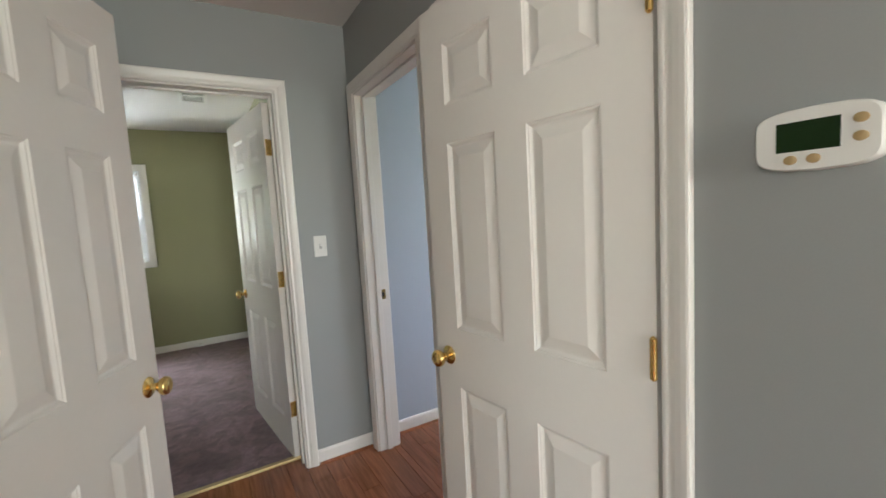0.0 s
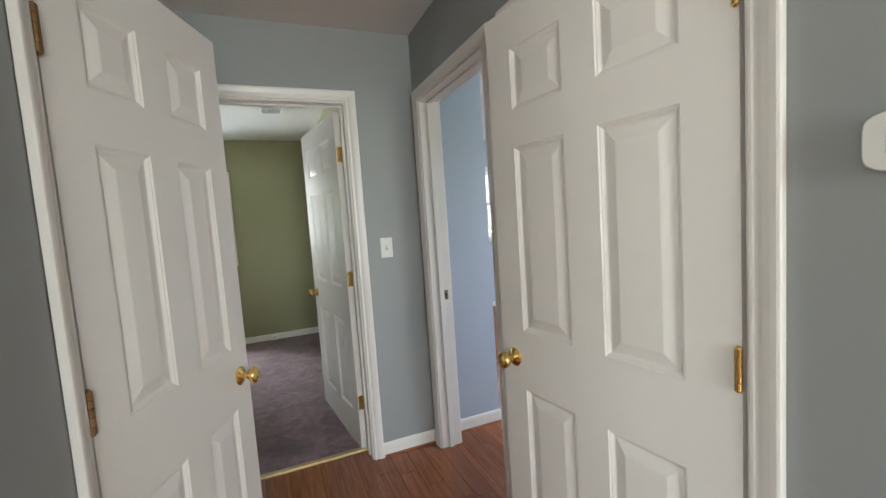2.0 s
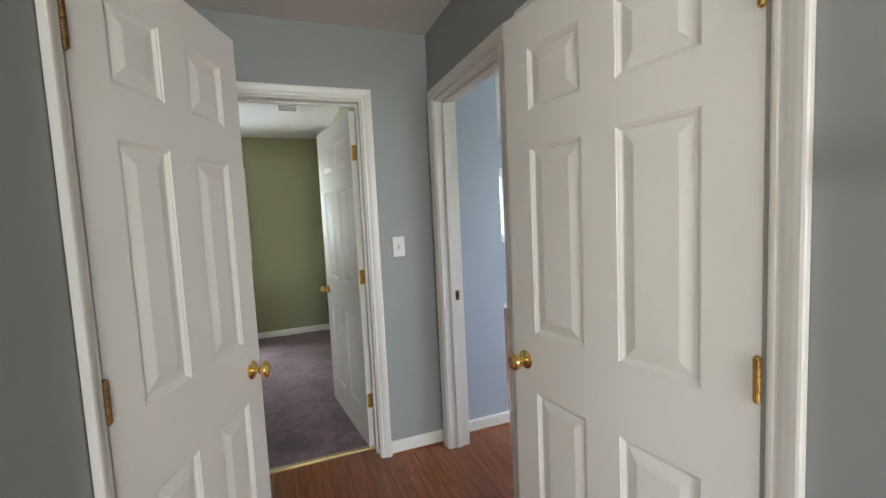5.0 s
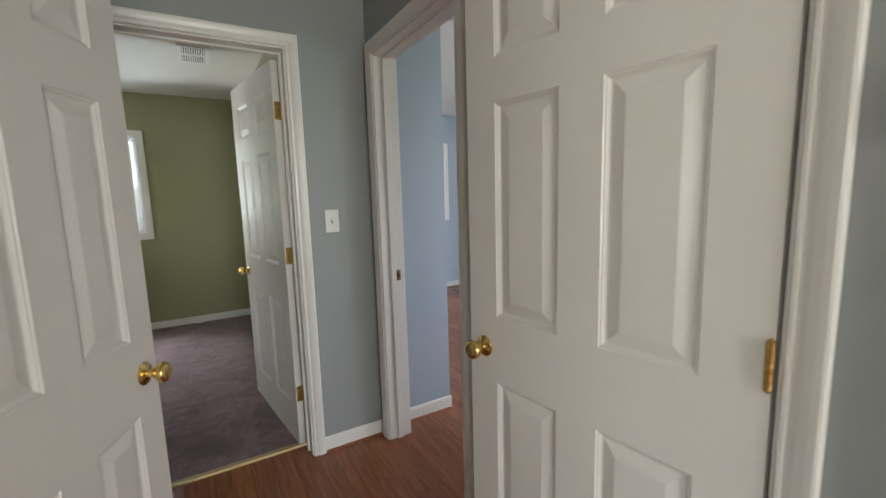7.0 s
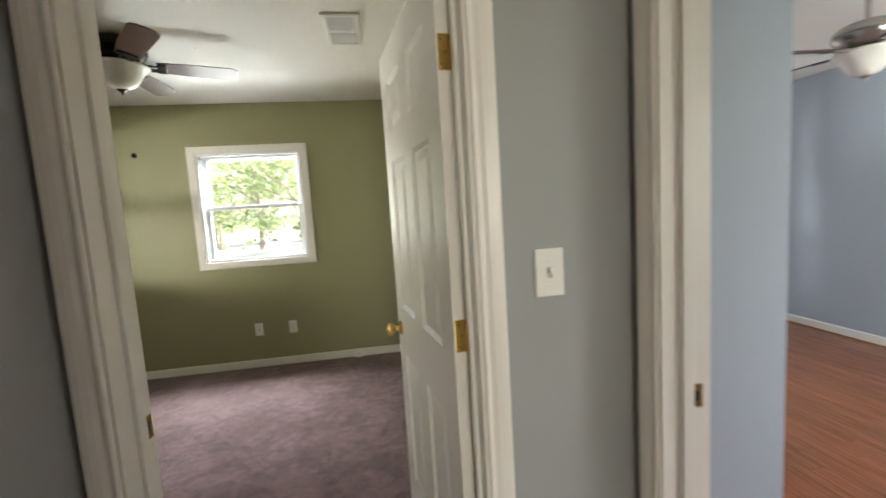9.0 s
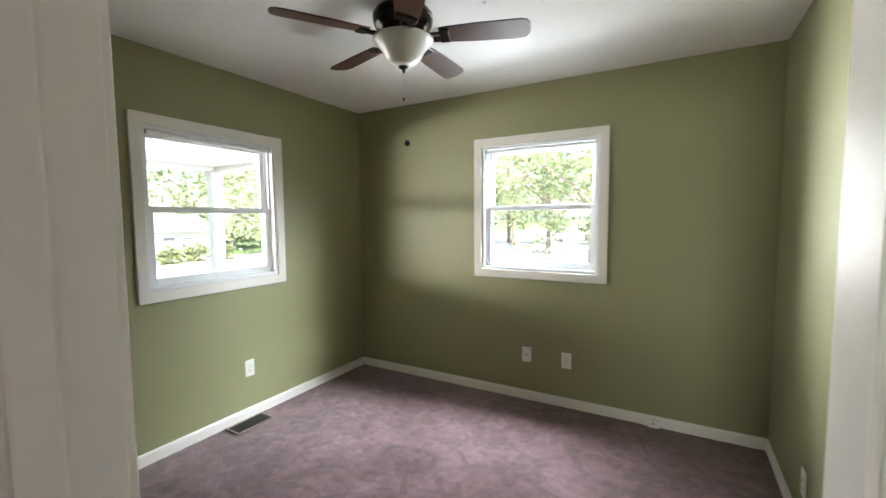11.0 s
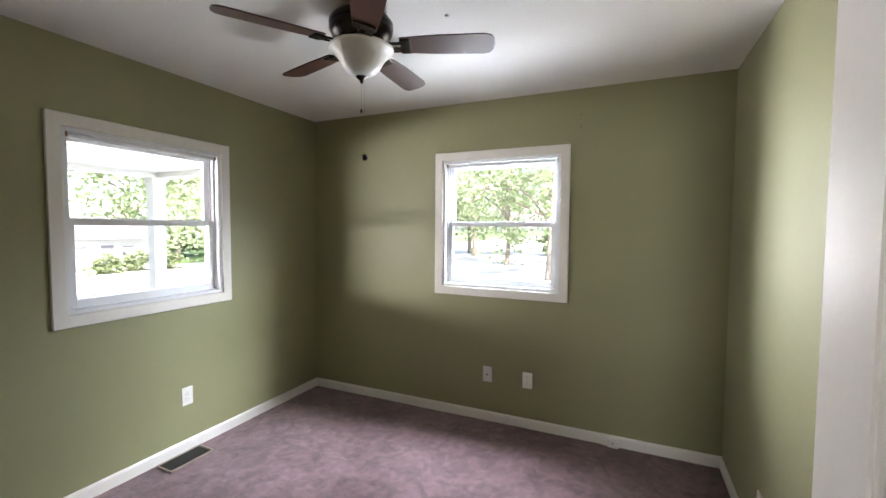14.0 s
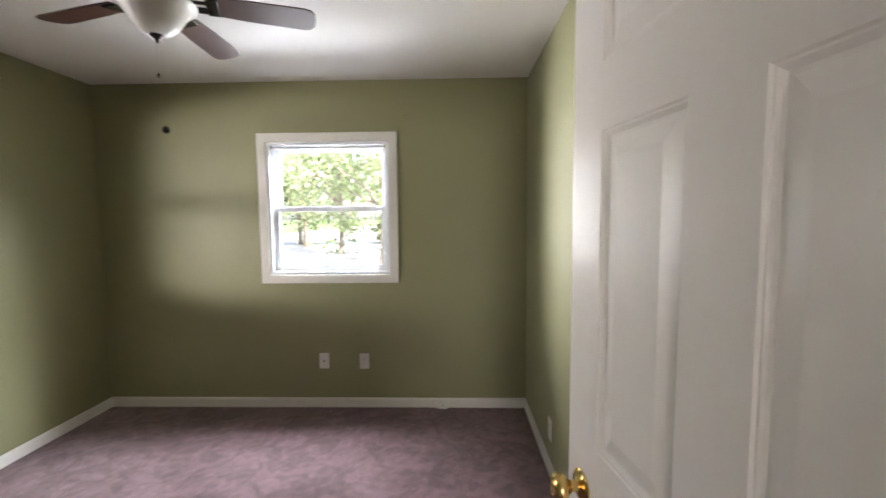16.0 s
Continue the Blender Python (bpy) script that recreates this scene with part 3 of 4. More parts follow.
wall("wall_linen_back", GREY, "y", 1.45, 1.52, 0.32, 1.36, TOP, (), "plain painted linen closet back wall")
wall("wall_linen_south", GREY, "x", 0.40, 0.32, 0.98, 1.45, TOP, (), "plain painted linen closet side wall")
wall("wall_linen_north", BLUE, "x", 1.36, 1.28, 0.95, 1.45, TOP, (), "pale blue painted wall beside the doorway")
wall("wall_blue_entry", BLUE, "x", 2.305, 2.425, 0.925, 1.27, TOP, (), "pale blue painted short entry wall")
wall("wall_blue_west", BLUE, "y", 1.27, 1.15, 2.425, 5.225, TOP, (), "pale blue painted wall")
wall("wall_blue_north", BLUE, "x", 5.225, 5.365, 0.62, 4.45, TOP, [BLUE_WIN], "pale blue painted wall with a window")
wall("wall_blue_east", BLUE, "y", 4.30, 4.45, 0.70, 5.225, TOP, (), "pale blue painted plain wall")
# unseen wall; its opening is added to go with the fill lamp
wall("wall_blue_south", BLUE, "x", 0.82, 0.70, 1.52, 4.30, TOP, [(2.2, 3.6, 0.95, 2.0)], "pale blue painted unseen wall with an opening added for light")

# unseen room added behind the hall; openings go with the fill lamps
wall("wall_living_south", GREY, "x", -5.0, -5.12, -3.6, 0.925, TOP, [(-0.9, 0.6, 0.8, 2.15)], "blue-grey painted wall of an added, unseen living room")
wall("wall_living_west", GREY, "y", -3.5, -3.62, -5.0, 0.30, TOP, [(-2.5, -0.7, 0.8, 2.15)], "blue-grey painted wall of an added, unseen living room")
wall("wall_living_north", GREY, "x", 0.30, 0.42, -3.62, -0.40, TOP, (), "blue-grey painted wall of an added, unseen living room")

structure("ceiling", boxes(((-2.71, 2.37, GREEN_TOP), (0.56, 5.365, 2.5)), ((-0.59, 0.36, HALL_TOP), (0.86, 2.37, 2.5)), ((-1.2, 0.36, HALL_TOP + 0.001), (-0.59, 1.72, 2.5)), ((0.86, 0.3, BLUE_TOP), (4.45, 2.37, 2.5)), ((0.56, 2.37, BLUE_TOP), (4.45, 5.365, 2.5)), ((-3.62, -5.12, HALL_TOP), (0.925, 0.36, 2.5))), CEILING, "white painted drywall ceiling", "ceiling")
structure("floor", boxes(((-0.59, 0.3, -0.12), (0.93, 2.40, -0.010)), ((-1.2, 0.6, -0.12), (-0.59, 1.72, -0.011)), ((0.93, 0.3, -0.12), (4.45, 5.365, -0.010)), ((-3.62, -5.12, -0.12), (0.93, 0.3, -0.0105))), WOOD, "red-brown laminate floor base", "floor")


def rise(y):
    """The carpeted floor lies a little higher away from the door."""
    s = min(1.0, max(0.0, (y - 2.45) / 0.9))
    return 0.012 + 0.046 * s * s * (3 - 2 * s)


def carpet():
    """One gently uneven sheet of pile."""
    bm = bmesh.new()
    nx, ny = 120, 108
    x0, x1, y0, y1 = GX0, GX1, 2.424, GY1
    g = [[bm.verts.new((x0 + (x1 - x0) * i / nx, y0 + (y1 - y0) * j / ny, rise(y0 + (y1 - y0) * j / ny) + 0.003 * noise.noise((i * 0.09, j * 0.09, 0)) + random.uniform(-0.0012, 0.0012))) for j in range(ny + 1)] for i in range(nx + 1)]
    for i in range(nx):
        for j in range(ny):
            bm.faces.new((g[i][j], g[i + 1][j], g[i + 1][j + 1], g[i][j + 1]))
    ob = part("floor_carpet", bm, CARPET, smooth=True)
    return tagged(ob, "mauve brown cut-pile bedroom carpet with vacuum marks", "carpet", kind="structure")


carpet()
structure("floor_green", boxes(((GX0 - 0.1, 2.40, -0.12), (0.56, 5.30, 0.0))), CARPET, "bedroom floor under the carpet", "floor")
structure("threshold_strip", boxes(((DX0, 2.395, -0.004), (DX1, 2.43, 0.013)), bevel=0.004), WORN, "worn brass carpet threshold strip in the doorway", "threshold")

baseboard("baseboard_1", (GX1, GY1), (GX0, GY1), h=0.071, base=0.057)
baseboard("baseboard_2", (GX0, GY1), (GX0, GY0), h=0.071, base=0.057)
baseboard("baseboard_3", (GX1, GY0), (GX1, GY1 - 0.012), h=0.071, base=0.056)
baseboard("baseboard_4", (GX0, GY0), (DX0 - 0.07, GY0), base=0.03)
baseboard("baseboard_5", (0.805, 2.28), (DX1 + 0.066, 2.28))
baseboard("baseboard_6", (1.27, 2.305), (0.925, 2.305))
baseboard("baseboard_7", (4.30, 5.225), (1.27, 5.225))
baseboard("baseboard_8", (4.30, 0.82), (4.30, 5.213))
baseboard("baseboard_9", (1.27, 5.225), (1.27, 2.305))
baseboard("baseboard_10", (-0.40, 0.86), (-0.40, 0.30))
baseboard("baseboard_11", (-0.47, 2.262), (-0.47, 1.72))
baseboard("baseboard_12", tuple((RW @ Vector((0, -4.25, 0)))[:2]), tuple((RW @ Vector((0, CL0 - 0.085, 0)))[:2]))
# dark quarter-round gap line along the blue rooms' laminate
for nm, a, b in (("trim_1", (4.30, 0.82), (4.30, 5.2)), ("trim_2", (4.28, 5.225), (1.27, 5.225)), ("trim_3", (0.79, 2.28), (0.47, 2.28)), ("trim_4", (1.27, 2.305), (0.925, 2.305))):
    ob = baseboard(nm, a, b, h=0.016)
    ob.data.materials[0] = WOOD
    ob.location.z = 0.0005
    ob.scale = (1, 1.7, 1)
    tagged(ob, "reddish wooden quarter-round at the floor edge", "trim")

door_frame("door_frame_1", pose(DX1, 2.28, 0, 0, 0, 180), DX1 - DX0, DTOP, 0.125, "white painted colonial casing round the bedroom doorway", stop_at=0.055)
fr_blue = door_frame("door_frame_2", RW @ pose(0, BD0, 0, 0, 0, 90), BD1 - BD0, DTOP, 0.12, "white painted casing round the blue room doorway", stop_at=0.045)
strike_plate(fr_blue, BD1 - BD0, -0.075 - 0.012, 0.93, -1)
fr_closet = door_frame("door_frame_3", RW @ pose(0, CL0, 0, 0, 0, 90), CL1 - CL0, DTOP, 0.12, "white painted casing round the linen closet doorway", both=False, stop_at=0.04)
fr_left = door_frame("door_frame_4", pose(-0.40, 1.618, 0, 0, 0, -90), 1.618 - 0.949, DTOP, 0.12, "white painted casing round the hall closet doorway", both=False, stop_at=0.04)
fr_g = bpy.data.objects["door_frame_1"]
strike_plate(fr_g, DX1 - DX0, -0.125 + 0.02, 0.93, -1)

six_panel_door("door_1", pose(DX1 - 0.004, 2.411, 0, 0, 0, 99.3), 0.768, 1, "white six-panel bedroom door standing open with brass knob", leaf=True)
six_panel_door("door_2", RW @ pose(-0.006, CL0 + 0.003, 0, 0, 0, 90 + 7.6), 0.758, -1, "white six-panel closet door standing slightly ajar", pin=0.007)
six_panel_door("door_3", pose(-0.392, 0.954, 0, 0, 0, 68.0), 0.653, 1, "white six-panel narrow closet door standing half open", hinge_metal=ANTIQUE, stile=0.102, mid=0.108)

window("window_1", pose(NORTH_WIN[1], GY1, NORTH_WIN[2], 0, 0, 180), NORTH_WIN[1] - NORTH_WIN[0], NORTH_WIN[3] - NORTH_WIN[2], "white double-hung window in the green north wall")
window("window_2", pose(GX0, WEST_WIN[1], WEST_WIN[2], 0, 0, -90), WEST_WIN[1] - WEST_WIN[0], WEST_WIN[3] - WEST_WIN[2], "white double-hung window that looks onto the porch")
window("window_3", pose(BLUE_WIN[1], GY1, BLUE_WIN[2], 0, 0, 180), BLUE_WIN[1] - BLUE_WIN[0], BLUE_WIN[3] - BLUE_WIN[2], "white double-hung window in the blue room")

# ---- green bedroom ----
fan_1, b0 = ceiling_fan(pose(-1.117, 3.868, GREEN_TOP), "dark bronze five-blade ceiling fan with frosted bowl light", BRONZE, BLADE, 20.5, 0.0, 0.138, False, 0.575)
for x, z1, ball in ((-0.006, -0.40, False), (0.010, -0.605, True)):
    bm = bmesh.new()
    z = b0 - 0.13
    while z > z1:
        bmesh.ops.create_uvsphere(bm, u_segments=5, v_segments=4, radius=0.0012, matrix=Matrix.Translation((x, 0.006, z)))
        z -= 0.006
    ch = part("pull_chain", bm, ANTIQUE, fan_1, "thin beaded pull chain")
    if ball:
        part("pull_ball", lathe([(0.003, z1 - 0.020), (0.010, z1 - 0.017), (0.0135, z1 - 0.008), (0.010, z1 + 0.003), (0.003, z1 + 0.008)], 18, Matrix.Translation((x, 0.006, 0))), BRONZE, ch, "dark wooden pull ball", smooth=True)
    else:
        part("pull_bell", lathe([(0.004, z1 - 0.016), (0.004, z1 - 0.004), (0.0015, z1)], 10, Matrix.Translation((x, 0.006, 0))), BRONZE, ch, smooth=True)


def ceiling_vent(m, w, d):
    v = empty("ceiling_vent", m, "white metal ceiling air vent with dark slots", "air vent")
    # dark sheet behind the slats, painted as the duct's shade
    part("slot_shade_backing", boxes(((-w / 2 + 0.02, -d / 2 + 0.02, -0.004), (w / 2 - 0.02, d / 2 - 0.02, -0.001))), DARK, v)
    e = 0.026
    part("frame", boxes(((-w / 2, -d / 2, -0.011), (-w / 2 + e, d / 2, 0)), ((w / 2 - e, -d / 2, -0.011), (w / 2, d / 2, 0)), ((-w / 2 + e, -d / 2, -0.011), (w / 2 - e, -d / 2 + e, 0)), ((-w / 2 + e, d / 2 - e, -0.011), (w / 2 - e, d / 2, 0)), ((-w / 2 + e, -0.012, -0.011), (w / 2 - e, 0.012, 0)), bevel=0.002), PLATE, v)
    n = 10
    for i in range(n):
        x = -w / 2 + e + (i + 0.5) * (w - 2 * e) / n
        part("slat", block(bmesh.new(), (-0.0042, -d / 2 + e, -0.001), (0.0042, d / 2 - e, 0.0005), 0, Matrix.Translation((x, 0, -0.009)) @ Matrix.Rotation(radians(30), 4, "Y")), PLATE, v)


ceiling_vent(pose(0.068, 3.765, GREEN_TOP), 0.195, 0.40)


def floor_register(m):
    r = empty("floor_register", m, "dark floor air register with a tan rim in the carpet", "floor register")
    # dark sheet painted as the shade under the grille
    part("cavity_shade", boxes(((-0.062, -0.125, -0.002), (0.062, 0.125, 0.002))), DARK, r)
    part("frame", boxes(((-0.070, -0.135, 0), (-0.062, 0.135, 0.009)), ((0.062, -0.135, 0), (0.070, 0.135, 0.009)), ((-0.062, -0.135, 0), (0.062, -0.126, 0.009)), ((-0.062, 0.126, 0), (0.062, 0.135, 0.009)), bevel=0.002), REGISTER, r)
    for i in range(15):
        y = -0.112 + i * 0.016
        part("slat", boxes(((-0.062, y - 0.0012, 0.001), (0.062, y + 0.0012, 0.004))), DARK, r)


floor_register(pose(-2.470, 3.945, 0.063))

cover_plate("cable_plate", pose(-0.964, GY1, 0.406, 0, 0, 180), "white cable jack plate on the green wall", "jack")
cover_plate("power_outlet", pose(-0.668, GY1, 0.404, 0, 0, 180), "white duplex power outlet on the green wall", "duplex")
cover_plate("power_outlet", pose(GX0, 4.027, 0.406, 0, 0, -90), "white duplex power outlet under the porch window", "duplex")
cover_plate("power_outlet", pose(GX1, 4.46, 0.30, 0, 0, 90), "white duplex power outlet beside the open door", "duplex")
cover_plate("power_outlet", pose(GX0, 2.978, 0.407, 0, 0, -90), "white duplex power outlet near the room corner", "duplex")
cover_plate("light_switch", pose(0.580, 2.28, 1.235, 0, 0, 180), "white toggle light switch on the hall wall", "toggle")

stop = empty("cable_block", pose(-0.098, GY1 - 0.0125, 0.086, 0, 0, 180), "small white cable block screwed to the baseboard", "cable block")
part("body", boxes(((-0.035, 0, -0.03), (0.035, 0.022, 0.025)), bevel=0.004), PLATE, stop)
part("cover_screw", lathe([(0.005, 0), (0.004, 0.002), (0.001, 0.0025)], 12, Matrix.Translation((0, 0.022, 0)) @ Matrix.Rotation(radians(-90), 4, "X")), ANTIQUE, stop)
part("end_block", boxes(((0.04, 0, -0.025), (0.062, 0.014, 0.018)), bevel=0.003), PLATE, stop)
for z in (2.232, 2.154):
    nail = part("wall_nail", lathe([(0.003, 0), (0.003, 0.004), (0.0012, 0.005)], 8, Matrix.Rotation(radians(90), 4, "X")), DARK)
    nail.location = (-0.342, GY1, z)
    tagged(nail, "tiny dark nail in the green bedroom wall", "nail", "nails in the wall")
hook = part("ceiling_hook", lathe([(0.006, -0.008), (0.008, -0.003), (0.009, 0)], 10), PLATE)
hook.location = (-0.78, 4.02, GREEN_TOP)
tagged(hook, "small white screw cap on the ceiling", "hook")

# ---- blue room ----
ceiling_fan(pose(2.72, 3.20, BLUE_TOP), "brushed nickel five-blade ceiling fan on a downrod", NICKEL, BLADE, 30.0, -0.215, 0.138, True, 0.60)

# ---- hall ----


def thermostat(m):
    """Local: y out of the wall, x along it."""
    t = empty("thermostat", m, "white digital thermostat with a dark green screen", "thermostat")
    bm = bmesh.new()
    pts = []
    for k in range(48):
        a = 2 * math.pi * k / 48
        c, s = math.cos(a), math.sin(a)
        x = 0.073 * math.copysign(abs(c) ** 0.35, c)
        z = (0.039 + 0.007 * (1 - (x / 0.073) ** 2)) * math.copysign(abs(s) ** 0.35, s)
        pts.append((x, z))
    rings = [[bm.verts.new((x * f, y, z * f)) for x, z in pts] for f, y in ((1.0, -0.001), (1.0, 0.018), (0.985, 0.023), (0.95, 0.026))]
    for p, q in zip(rings, rings[1:]):
        for i in range(48):
            bm.faces.new((p[i], p[(i + 1) % 48], q[(i + 1) % 48], q[i]))
    bm.faces.new(rings[-1]), bm.faces.new(rings[0])
    part("body", bm, PLATE, t, smooth=True)
    part("screen", boxes(((-0.030, 0.0255, -0.017), (0.044, 0.0268, 0.026)), bevel=0.0005), LCD, t, "dark green display")
    part("bezel", boxes(((-0.0325, 0.0250, -0.0195), (0.0465, 0.0262, 0.0285)), bevel=0.0006), PLATE, t)
    for x, z in ((0.026, -0.029), (-0.001, -0.029), (-0.050, 0.018), (-0.050, -0.006)):
        part("button", lathe([(0.007, 0), (0.0065, 0.003), (0.004, 0.004)], 18, Matrix.Translation((x, 0.0258, z)) @ Matrix.Rotation(radians(-90), 4, "X") @ Matrix.Diagonal((1.2, 1, 1, 1))), BUTTON, t, "amber rubber button", smooth=True)


thermostat(RW @ pose(0.0, -2.073, 1.462, 0, 0, 90))

# ---- outdoors ----
structure("ground", boxes(((-400, -400, -0.95), (400, 400, -0.75))), GRASS, "sunlit grass lawn reaching the distance", "ground")
structure("road", boxes(((-24, -200, -0.80), (-8, 200, -0.742))), CONCRETE, "pale sunlit road past the lawn", "road")
# stretched far out so that the overexposed ground outside comes out white
structure("driveway", boxes(((-8, 5.6, -0.80), (60, 42, -0.738)), ((-60, 8, -0.80), (-24, 11, -0.738))), CONCRETE, "pale sunlit concrete, widened to stand in for overexposed white ground", "driveway")


def porch():
    p = empty("porch", pose(-2.71, 0, 0), "white painted front porch with roof, post and rail", "porch")
    part("floor_slab", boxes(((-2.1, -3.0, -0.9), (0.0, 5.15, -0.12))), CONCRETE, p)
    part("roof", boxes(((-2.35, -3.0, 2.062), (0.0, 5.55, 2.32))), SIDING, p)
    part("beam", boxes(((-2.12, -3.0, 2.0), (-1.98, 5.30, 2.20)), bevel=0.01), SIDING, p)
    part("beam", boxes(((-1.98, 5.16, 2.0), (0.0, 5.30, 2.20)), bevel=0.01), SIDING, p)
    for i in range(9):
        part("ceiling_board", boxes(((-2.0, 3.0 + i * 0.24, 2.050), (0.0, 3.225 + i * 0.24, 2.060)), bevel=0.002), SIDING, p)
    bm = boxes(((-2.11, 5.13, -0.12), (-1.99, 5.25, 2.0)), ((-2.14, 5.10, -0.12), (-1.96, 5.27, 0.06)), ((-2.125, 5.115, 1.95), (-1.975, 5.265, 2.0)), bevel=0.006)
    part("post", bm, SIDING, p)
    bm = bmesh.new()
    for k in range(6):
        a = radians(90 * k / 6)
        block(bm, (-2.08, 5.24 + 0.16 * (1 - math.cos(a)), 1.86 + 0.16 * math.sin(a)), (-2.02, 5.27 + 0.16 * (1 - math.cos(a)), 1.94 + 0.16 * math.sin(a)), 0.004)
    part("bracket", bm, SIDING, p)
    part("rail", boxes(((-2.09, 0.0, 0.77), (-2.01, 5.13, 0.81)), bevel=0.006), SIDING, p)
    part("rail", boxes(((-2.07, 0.0, -0.02), (-2.03, 5.13, 0.02)), bevel=0.006), SIDING, p)
    for i in range(40):
        y = 0.1 + i * 0.125
        part("baluster", boxes(((-2.065, y - 0.016, 0.02), (-2.035, y + 0.016, 0.77))), SIDING, p)


porch()


def house(m):
    h = empty("house", m, "low white sided house with grey roof across the road", "house")
    part("wall", boxes(((-6, -4.5, 0), (6, 4.5, 2.7))), SIDING, h)
    bm = bmesh.new()
    for x in (-6.4, 6.4):
        for y, z in ((-5, 2.62), (5, 2.62), (0, 4.3)):
            bm.verts.new((x, y, z))
    bm.verts.ensure_lookup_table()
    v = bm.verts
    for f in ((0, 1, 2), (3, 4, 5), (0, 1, 4, 3), (1, 2, 5, 4), (2, 0, 3, 5)):
        bm.faces.new([v[i] for i in f])
    part("roof", bm, ROOFING, h, "grey shingle gable roof")
    for x in (-4, -0.5, 3):
        w = part("window", boxes(((x - 0.55, -4.56, 1.0), (x + 0.55, -4.48, 2.1)), bevel=0.01), SIDING, h)
        part("pane", boxes(((x - 0.45, -4.575, 1.1), (x + 0.45, -4.555, 1.52)), ((x - 0.45, -4.575, 1.58), (x + 0.45, -4.555, 2.0))), ROOFING, w)
    part("door", boxes(((1.0, -4.55, 0.1), (1.9, -4.48, 2.1)), bevel=0.01), ROOFING, h)
    part("side_window", boxes(((6.0, -1, 1.0), (6.05, 0.2, 2.1))), LCD, h)


house(pose(-26.5, 13.4, -0.76, 0, 0, 90) @ Matrix.Scale(0.6, 4))


def crown_mesh(name, seed, n, spread, size):
    """Leaf clumps scattered about limb ends, with gaps between the clumps."""
    rnd = random.Random(seed)
    verts, faces = [], []
    centres = []
    for _ in range(26):
        a, r, z = rnd.uniform(0, 6.283), spread * rnd.uniform(0.15, 1.0), rnd.uniform(-0.75, 1.0)
        f = math.sqrt(max(0.1, 1 - z * z * 0.8))
        centres.append((r * f * math.cos(a), r * f * math.sin(a), z * spread * 0.95, rnd.uniform(0.18, 0.34) * spread))
    for _ in range(n):
        cx, cy, cz, cr = rnd.choice(centres)
        p = Vector((rnd.gauss(0, 1), rnd.gauss(0, 1), rnd.gauss(0, 0.7))) * cr * 0.55 + Vector((cx, cy, cz))
        q = Euler((rnd.uniform(-0.9, 0.9), rnd.uniform(-0.9, 0.9), rnd.uniform(0, 6.28))).to_matrix()
        s = size * rnd.uniform(0.6, 1.3)
        k = len(verts)
        for x, y, z in ((-0.5, 0, 0), (0, -0.32, 0.05), (0.6, 0, 0), (0, 0.32, 0.05)):
            verts.append(p + q @ Vector((x * s, y * s, z * s)))
        faces.append((k, k + 1, k + 2, k + 3))
    me = bpy.data.meshes.new(name)
    me.from_pydata(verts, [], faces)
    me.materials.append(LEAF)
    return me


def limb(bm, a, b, r0, r1, steps=8):
    a, b = Vector(a), Vector(b)
    q = (b - a).to_track_quat("Z", "Y").to_matrix().to_4x4()
    bmesh.ops.create_cone(bm, cap_ends=True, segments=steps, radius1=r0, radius2=r1, depth=(b - a).length, matrix=Matrix.Translation((a + b) / 2) @ q)


CROWNS = [crown_mesh("crown", s, 2300, 2.7, 0.22) for s in (1, 2, 3)]


def tree(x, y, scale, which, turn):
    t = empty("tree", pose(x, y, -0.75, 0, 0, turn), "leafy green broadleaf tree in the sun", "tree", "trees outside the windows")
    rnd = random.Random(which * 7 + int(turn))
    bm = bmesh.new()
    limb(bm, (0, 0, 0), (0.1, 0.05, 1.6 * scale), 0.11 * scale, 0.085 * scale)
    limb(bm, (0.1, 0.05, 1.55 * scale), (-0.05, 0.1, 3.6 * scale), 0.085 * scale, 0.04 * scale)
    for k in range(8):
        a, z = k * 0.9 + rnd.uniform(0, 0.5), (1.3 + 0.25 * k) * scale
        limb(bm, (0.03, 0.06, z), (1.7 * scale * math.cos(a), 1.7 * scale * math.sin(a), z + rnd.uniform(0.6, 1.4) * scale), 0.06 * scale, 0.018 * scale, 6)
    part("trunk", bm, BARK, t)
    c = new("crown", CROWNS[which % 3])
    c.parent = t
    c.matrix_local = Matrix.Translation((0, 0, 2.45 * scale)) @ Matrix.Diagonal((scale, scale, scale, 1))


for i, (x, y, s) in enumerate(((-3.2, 20.5, 1.3), (-11.5, 34, 1.7), (0.5, 27, 1.6), (-14.5, 33, 1.7), (3.5, 21, 1.3), (-20.5, 18.5, 1.2), (-24, 22.5, 1.6), (-28, 20.5, 1.5), (-6.8, 27, 1.5), (-20, 33, 1.8), (-13, 37, 1.9), (-5, 36, 1.9), (4, 35, 1.8), (-36, 22, 1.7), (-34, 30, 2.0), (-44, 16, 2.0), (-45, 8, 2.0), (-12.5, 12.5, 0.8), (8.5, 24, 1.5))):
    tree(x, y, s, i, 47 * i)

BUSH = crown_mesh("bush", 9, 1500, 0.75, 0.16)
for x, y, s in ((-22, 13.2, 1.0), (-22.3, 14.7, 1.15), (-21.8, 16.0, 0.95)):
    b = new("bush", BUSH)
    b.matrix_world = pose(x, y, -0.45, 0, 0, x * 31) @ Matrix.Diagonal((s, s, s * 0.8, 1))
    tagged(b, "rounded green garden bush at the lawn edge", "bush", "bushes by the road")

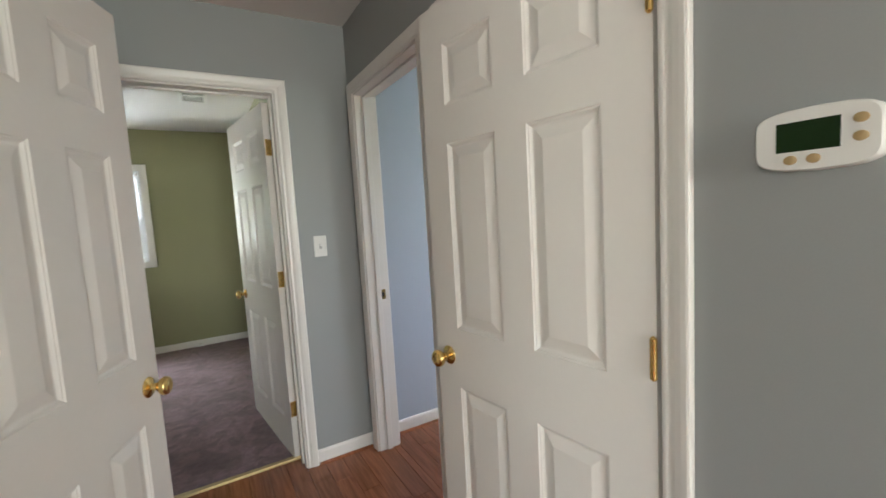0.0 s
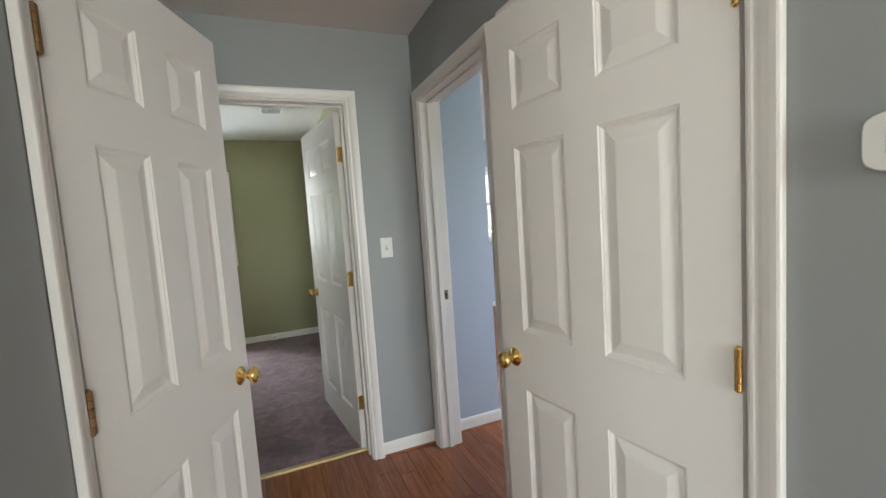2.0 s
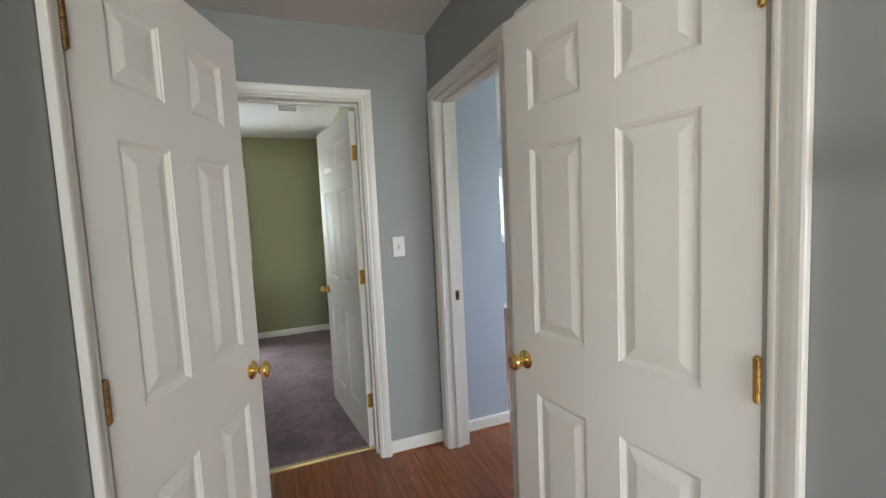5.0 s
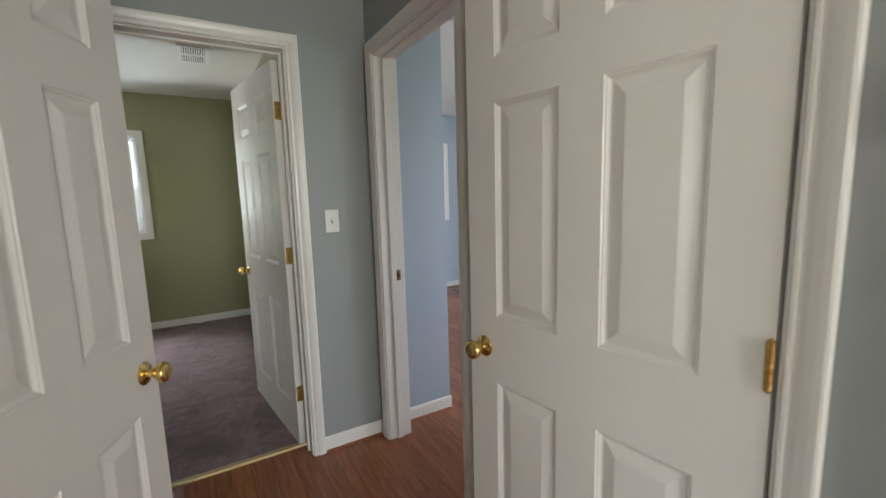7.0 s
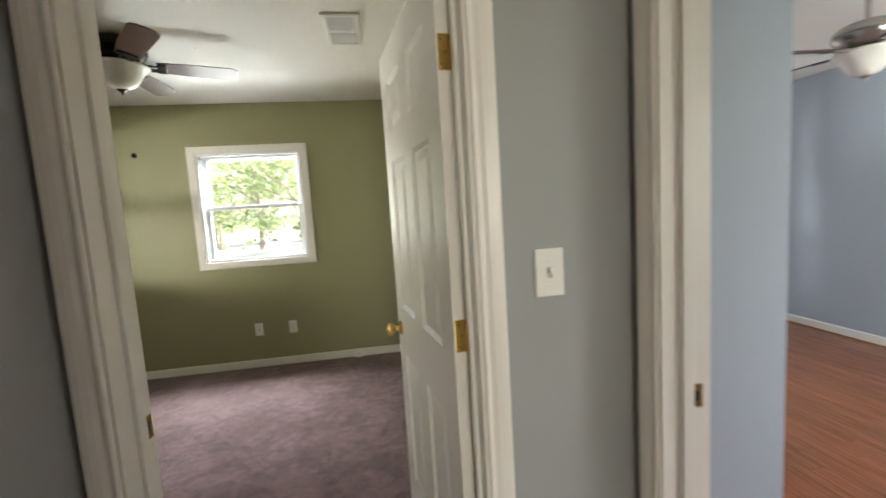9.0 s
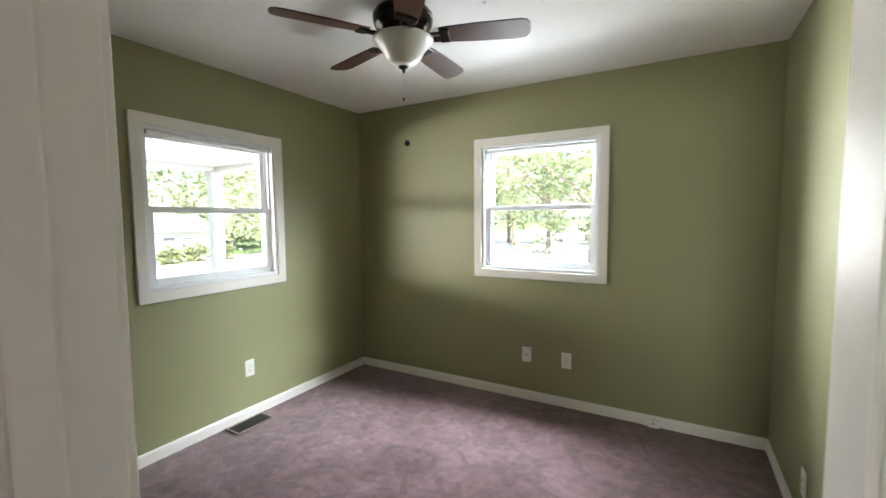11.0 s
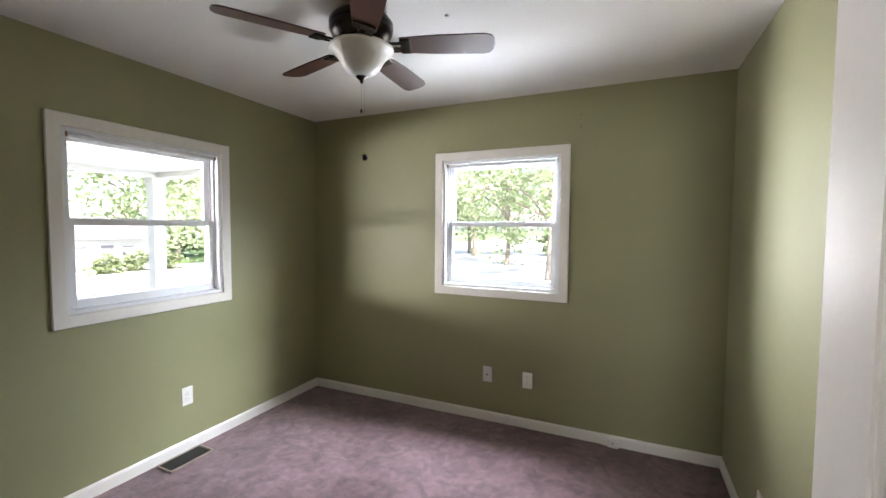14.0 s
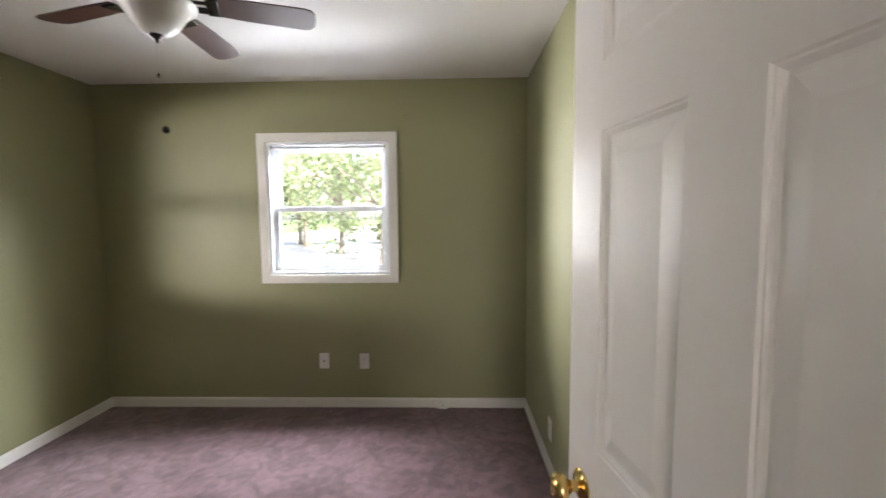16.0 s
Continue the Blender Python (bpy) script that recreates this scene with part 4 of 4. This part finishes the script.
for k, (x, y, sc) in enumerate(((-5.4, 37.5, 2.2), (-2.0, 36.6, 2.5), (1.0, 37.2, 2.3), (-30.5, 21.5, 2.2), (-31.5, 24.4, 2.5))):
    b = new("shrub", BUSH)
    b.matrix_world = pose(x, y, -0.75 + 0.62 * sc, 0, 0, 53 * k) @ Matrix.Diagonal((sc, sc, sc * 0.9, 1))
    tagged(b, "tall pale green shrub under the garden trees", "shrub", "shrubs under the trees")

# ---- laminate strips ----


def strips():
    rnd = random.Random(5)
    w = 0.097
    meshes = {}
    parent = bpy.data.objects["floor"]
    rest_v, rest_f = [], []
    made = 0
    areas = ((-0.47, 0.93, 0.42, 2.40), (0.93, 4.30, 1.36, 5.225), (-3.5, 0.805, -5.0, 0.30))
    for ai, (x0, x1, y0, y1) in enumerate(areas):
        for c in range(int((x1 - x0) / w) + 1):
            xa = x0 + c * w
            xb = min(xa + w, x1)
            if xb - xa < 0.01:
                continue
            y = y0 - rnd.uniform(0, 0.5)
            while y < y1:
                ln = rnd.choice((0.6, 0.9, 1.2))
                a, b = max(y, y0), min(y + ln, y1)
                y += ln
                if b - a < 0.02:
                    continue
                if ai == 1 and xa < 1.27 and a > 2.30:
                    continue
                g, d = 0.0003, 0.0006
                vs = [(xa + g, a + g, -0.0099), (xb - g, a + g, -0.0099), (xb - g, b - g, -0.0099), (xa + g, b - g, -0.0099), (xa + g + d, a + g + d, 0), (xb - g - d, a + g + d, 0), (xb - g - d, b - g - d, 0), (xa + g + d, b - g - d, 0)]
                fs = [(4, 5, 6, 7), (0, 1, 5, 4), (1, 2, 6, 5), (2, 3, 7, 6), (3, 0, 4, 7)]
                if made < 300 and ai < 2:
                    key = (round(xb - xa, 4), round(b - a, 4))
                    if key not in meshes:
                        me = bpy.data.meshes.new("plank")
                        me.from_pydata([(p[0] - xa, p[1] - a, p[2]) for p in vs], [], fs)
                        me.materials.append(WOOD)
                        meshes[key] = me
                    ob = new("plank", meshes[key])
                    ob.parent = parent
                    ob.location = (xa, a, 0)
                    made += 1
                else:
                    k = len(rest_v)
                    rest_v.extend(vs)
                    rest_f.extend([tuple(k + i for i in f) for f in fs])
    me = bpy.data.meshes.new("planks")
    me.from_pydata(rest_v, [], rest_f)
    me.materials.append(WOOD)
    ob = new("planks", me)
    ob.parent = parent
    tagged(ob, kind="stuff")


strips()
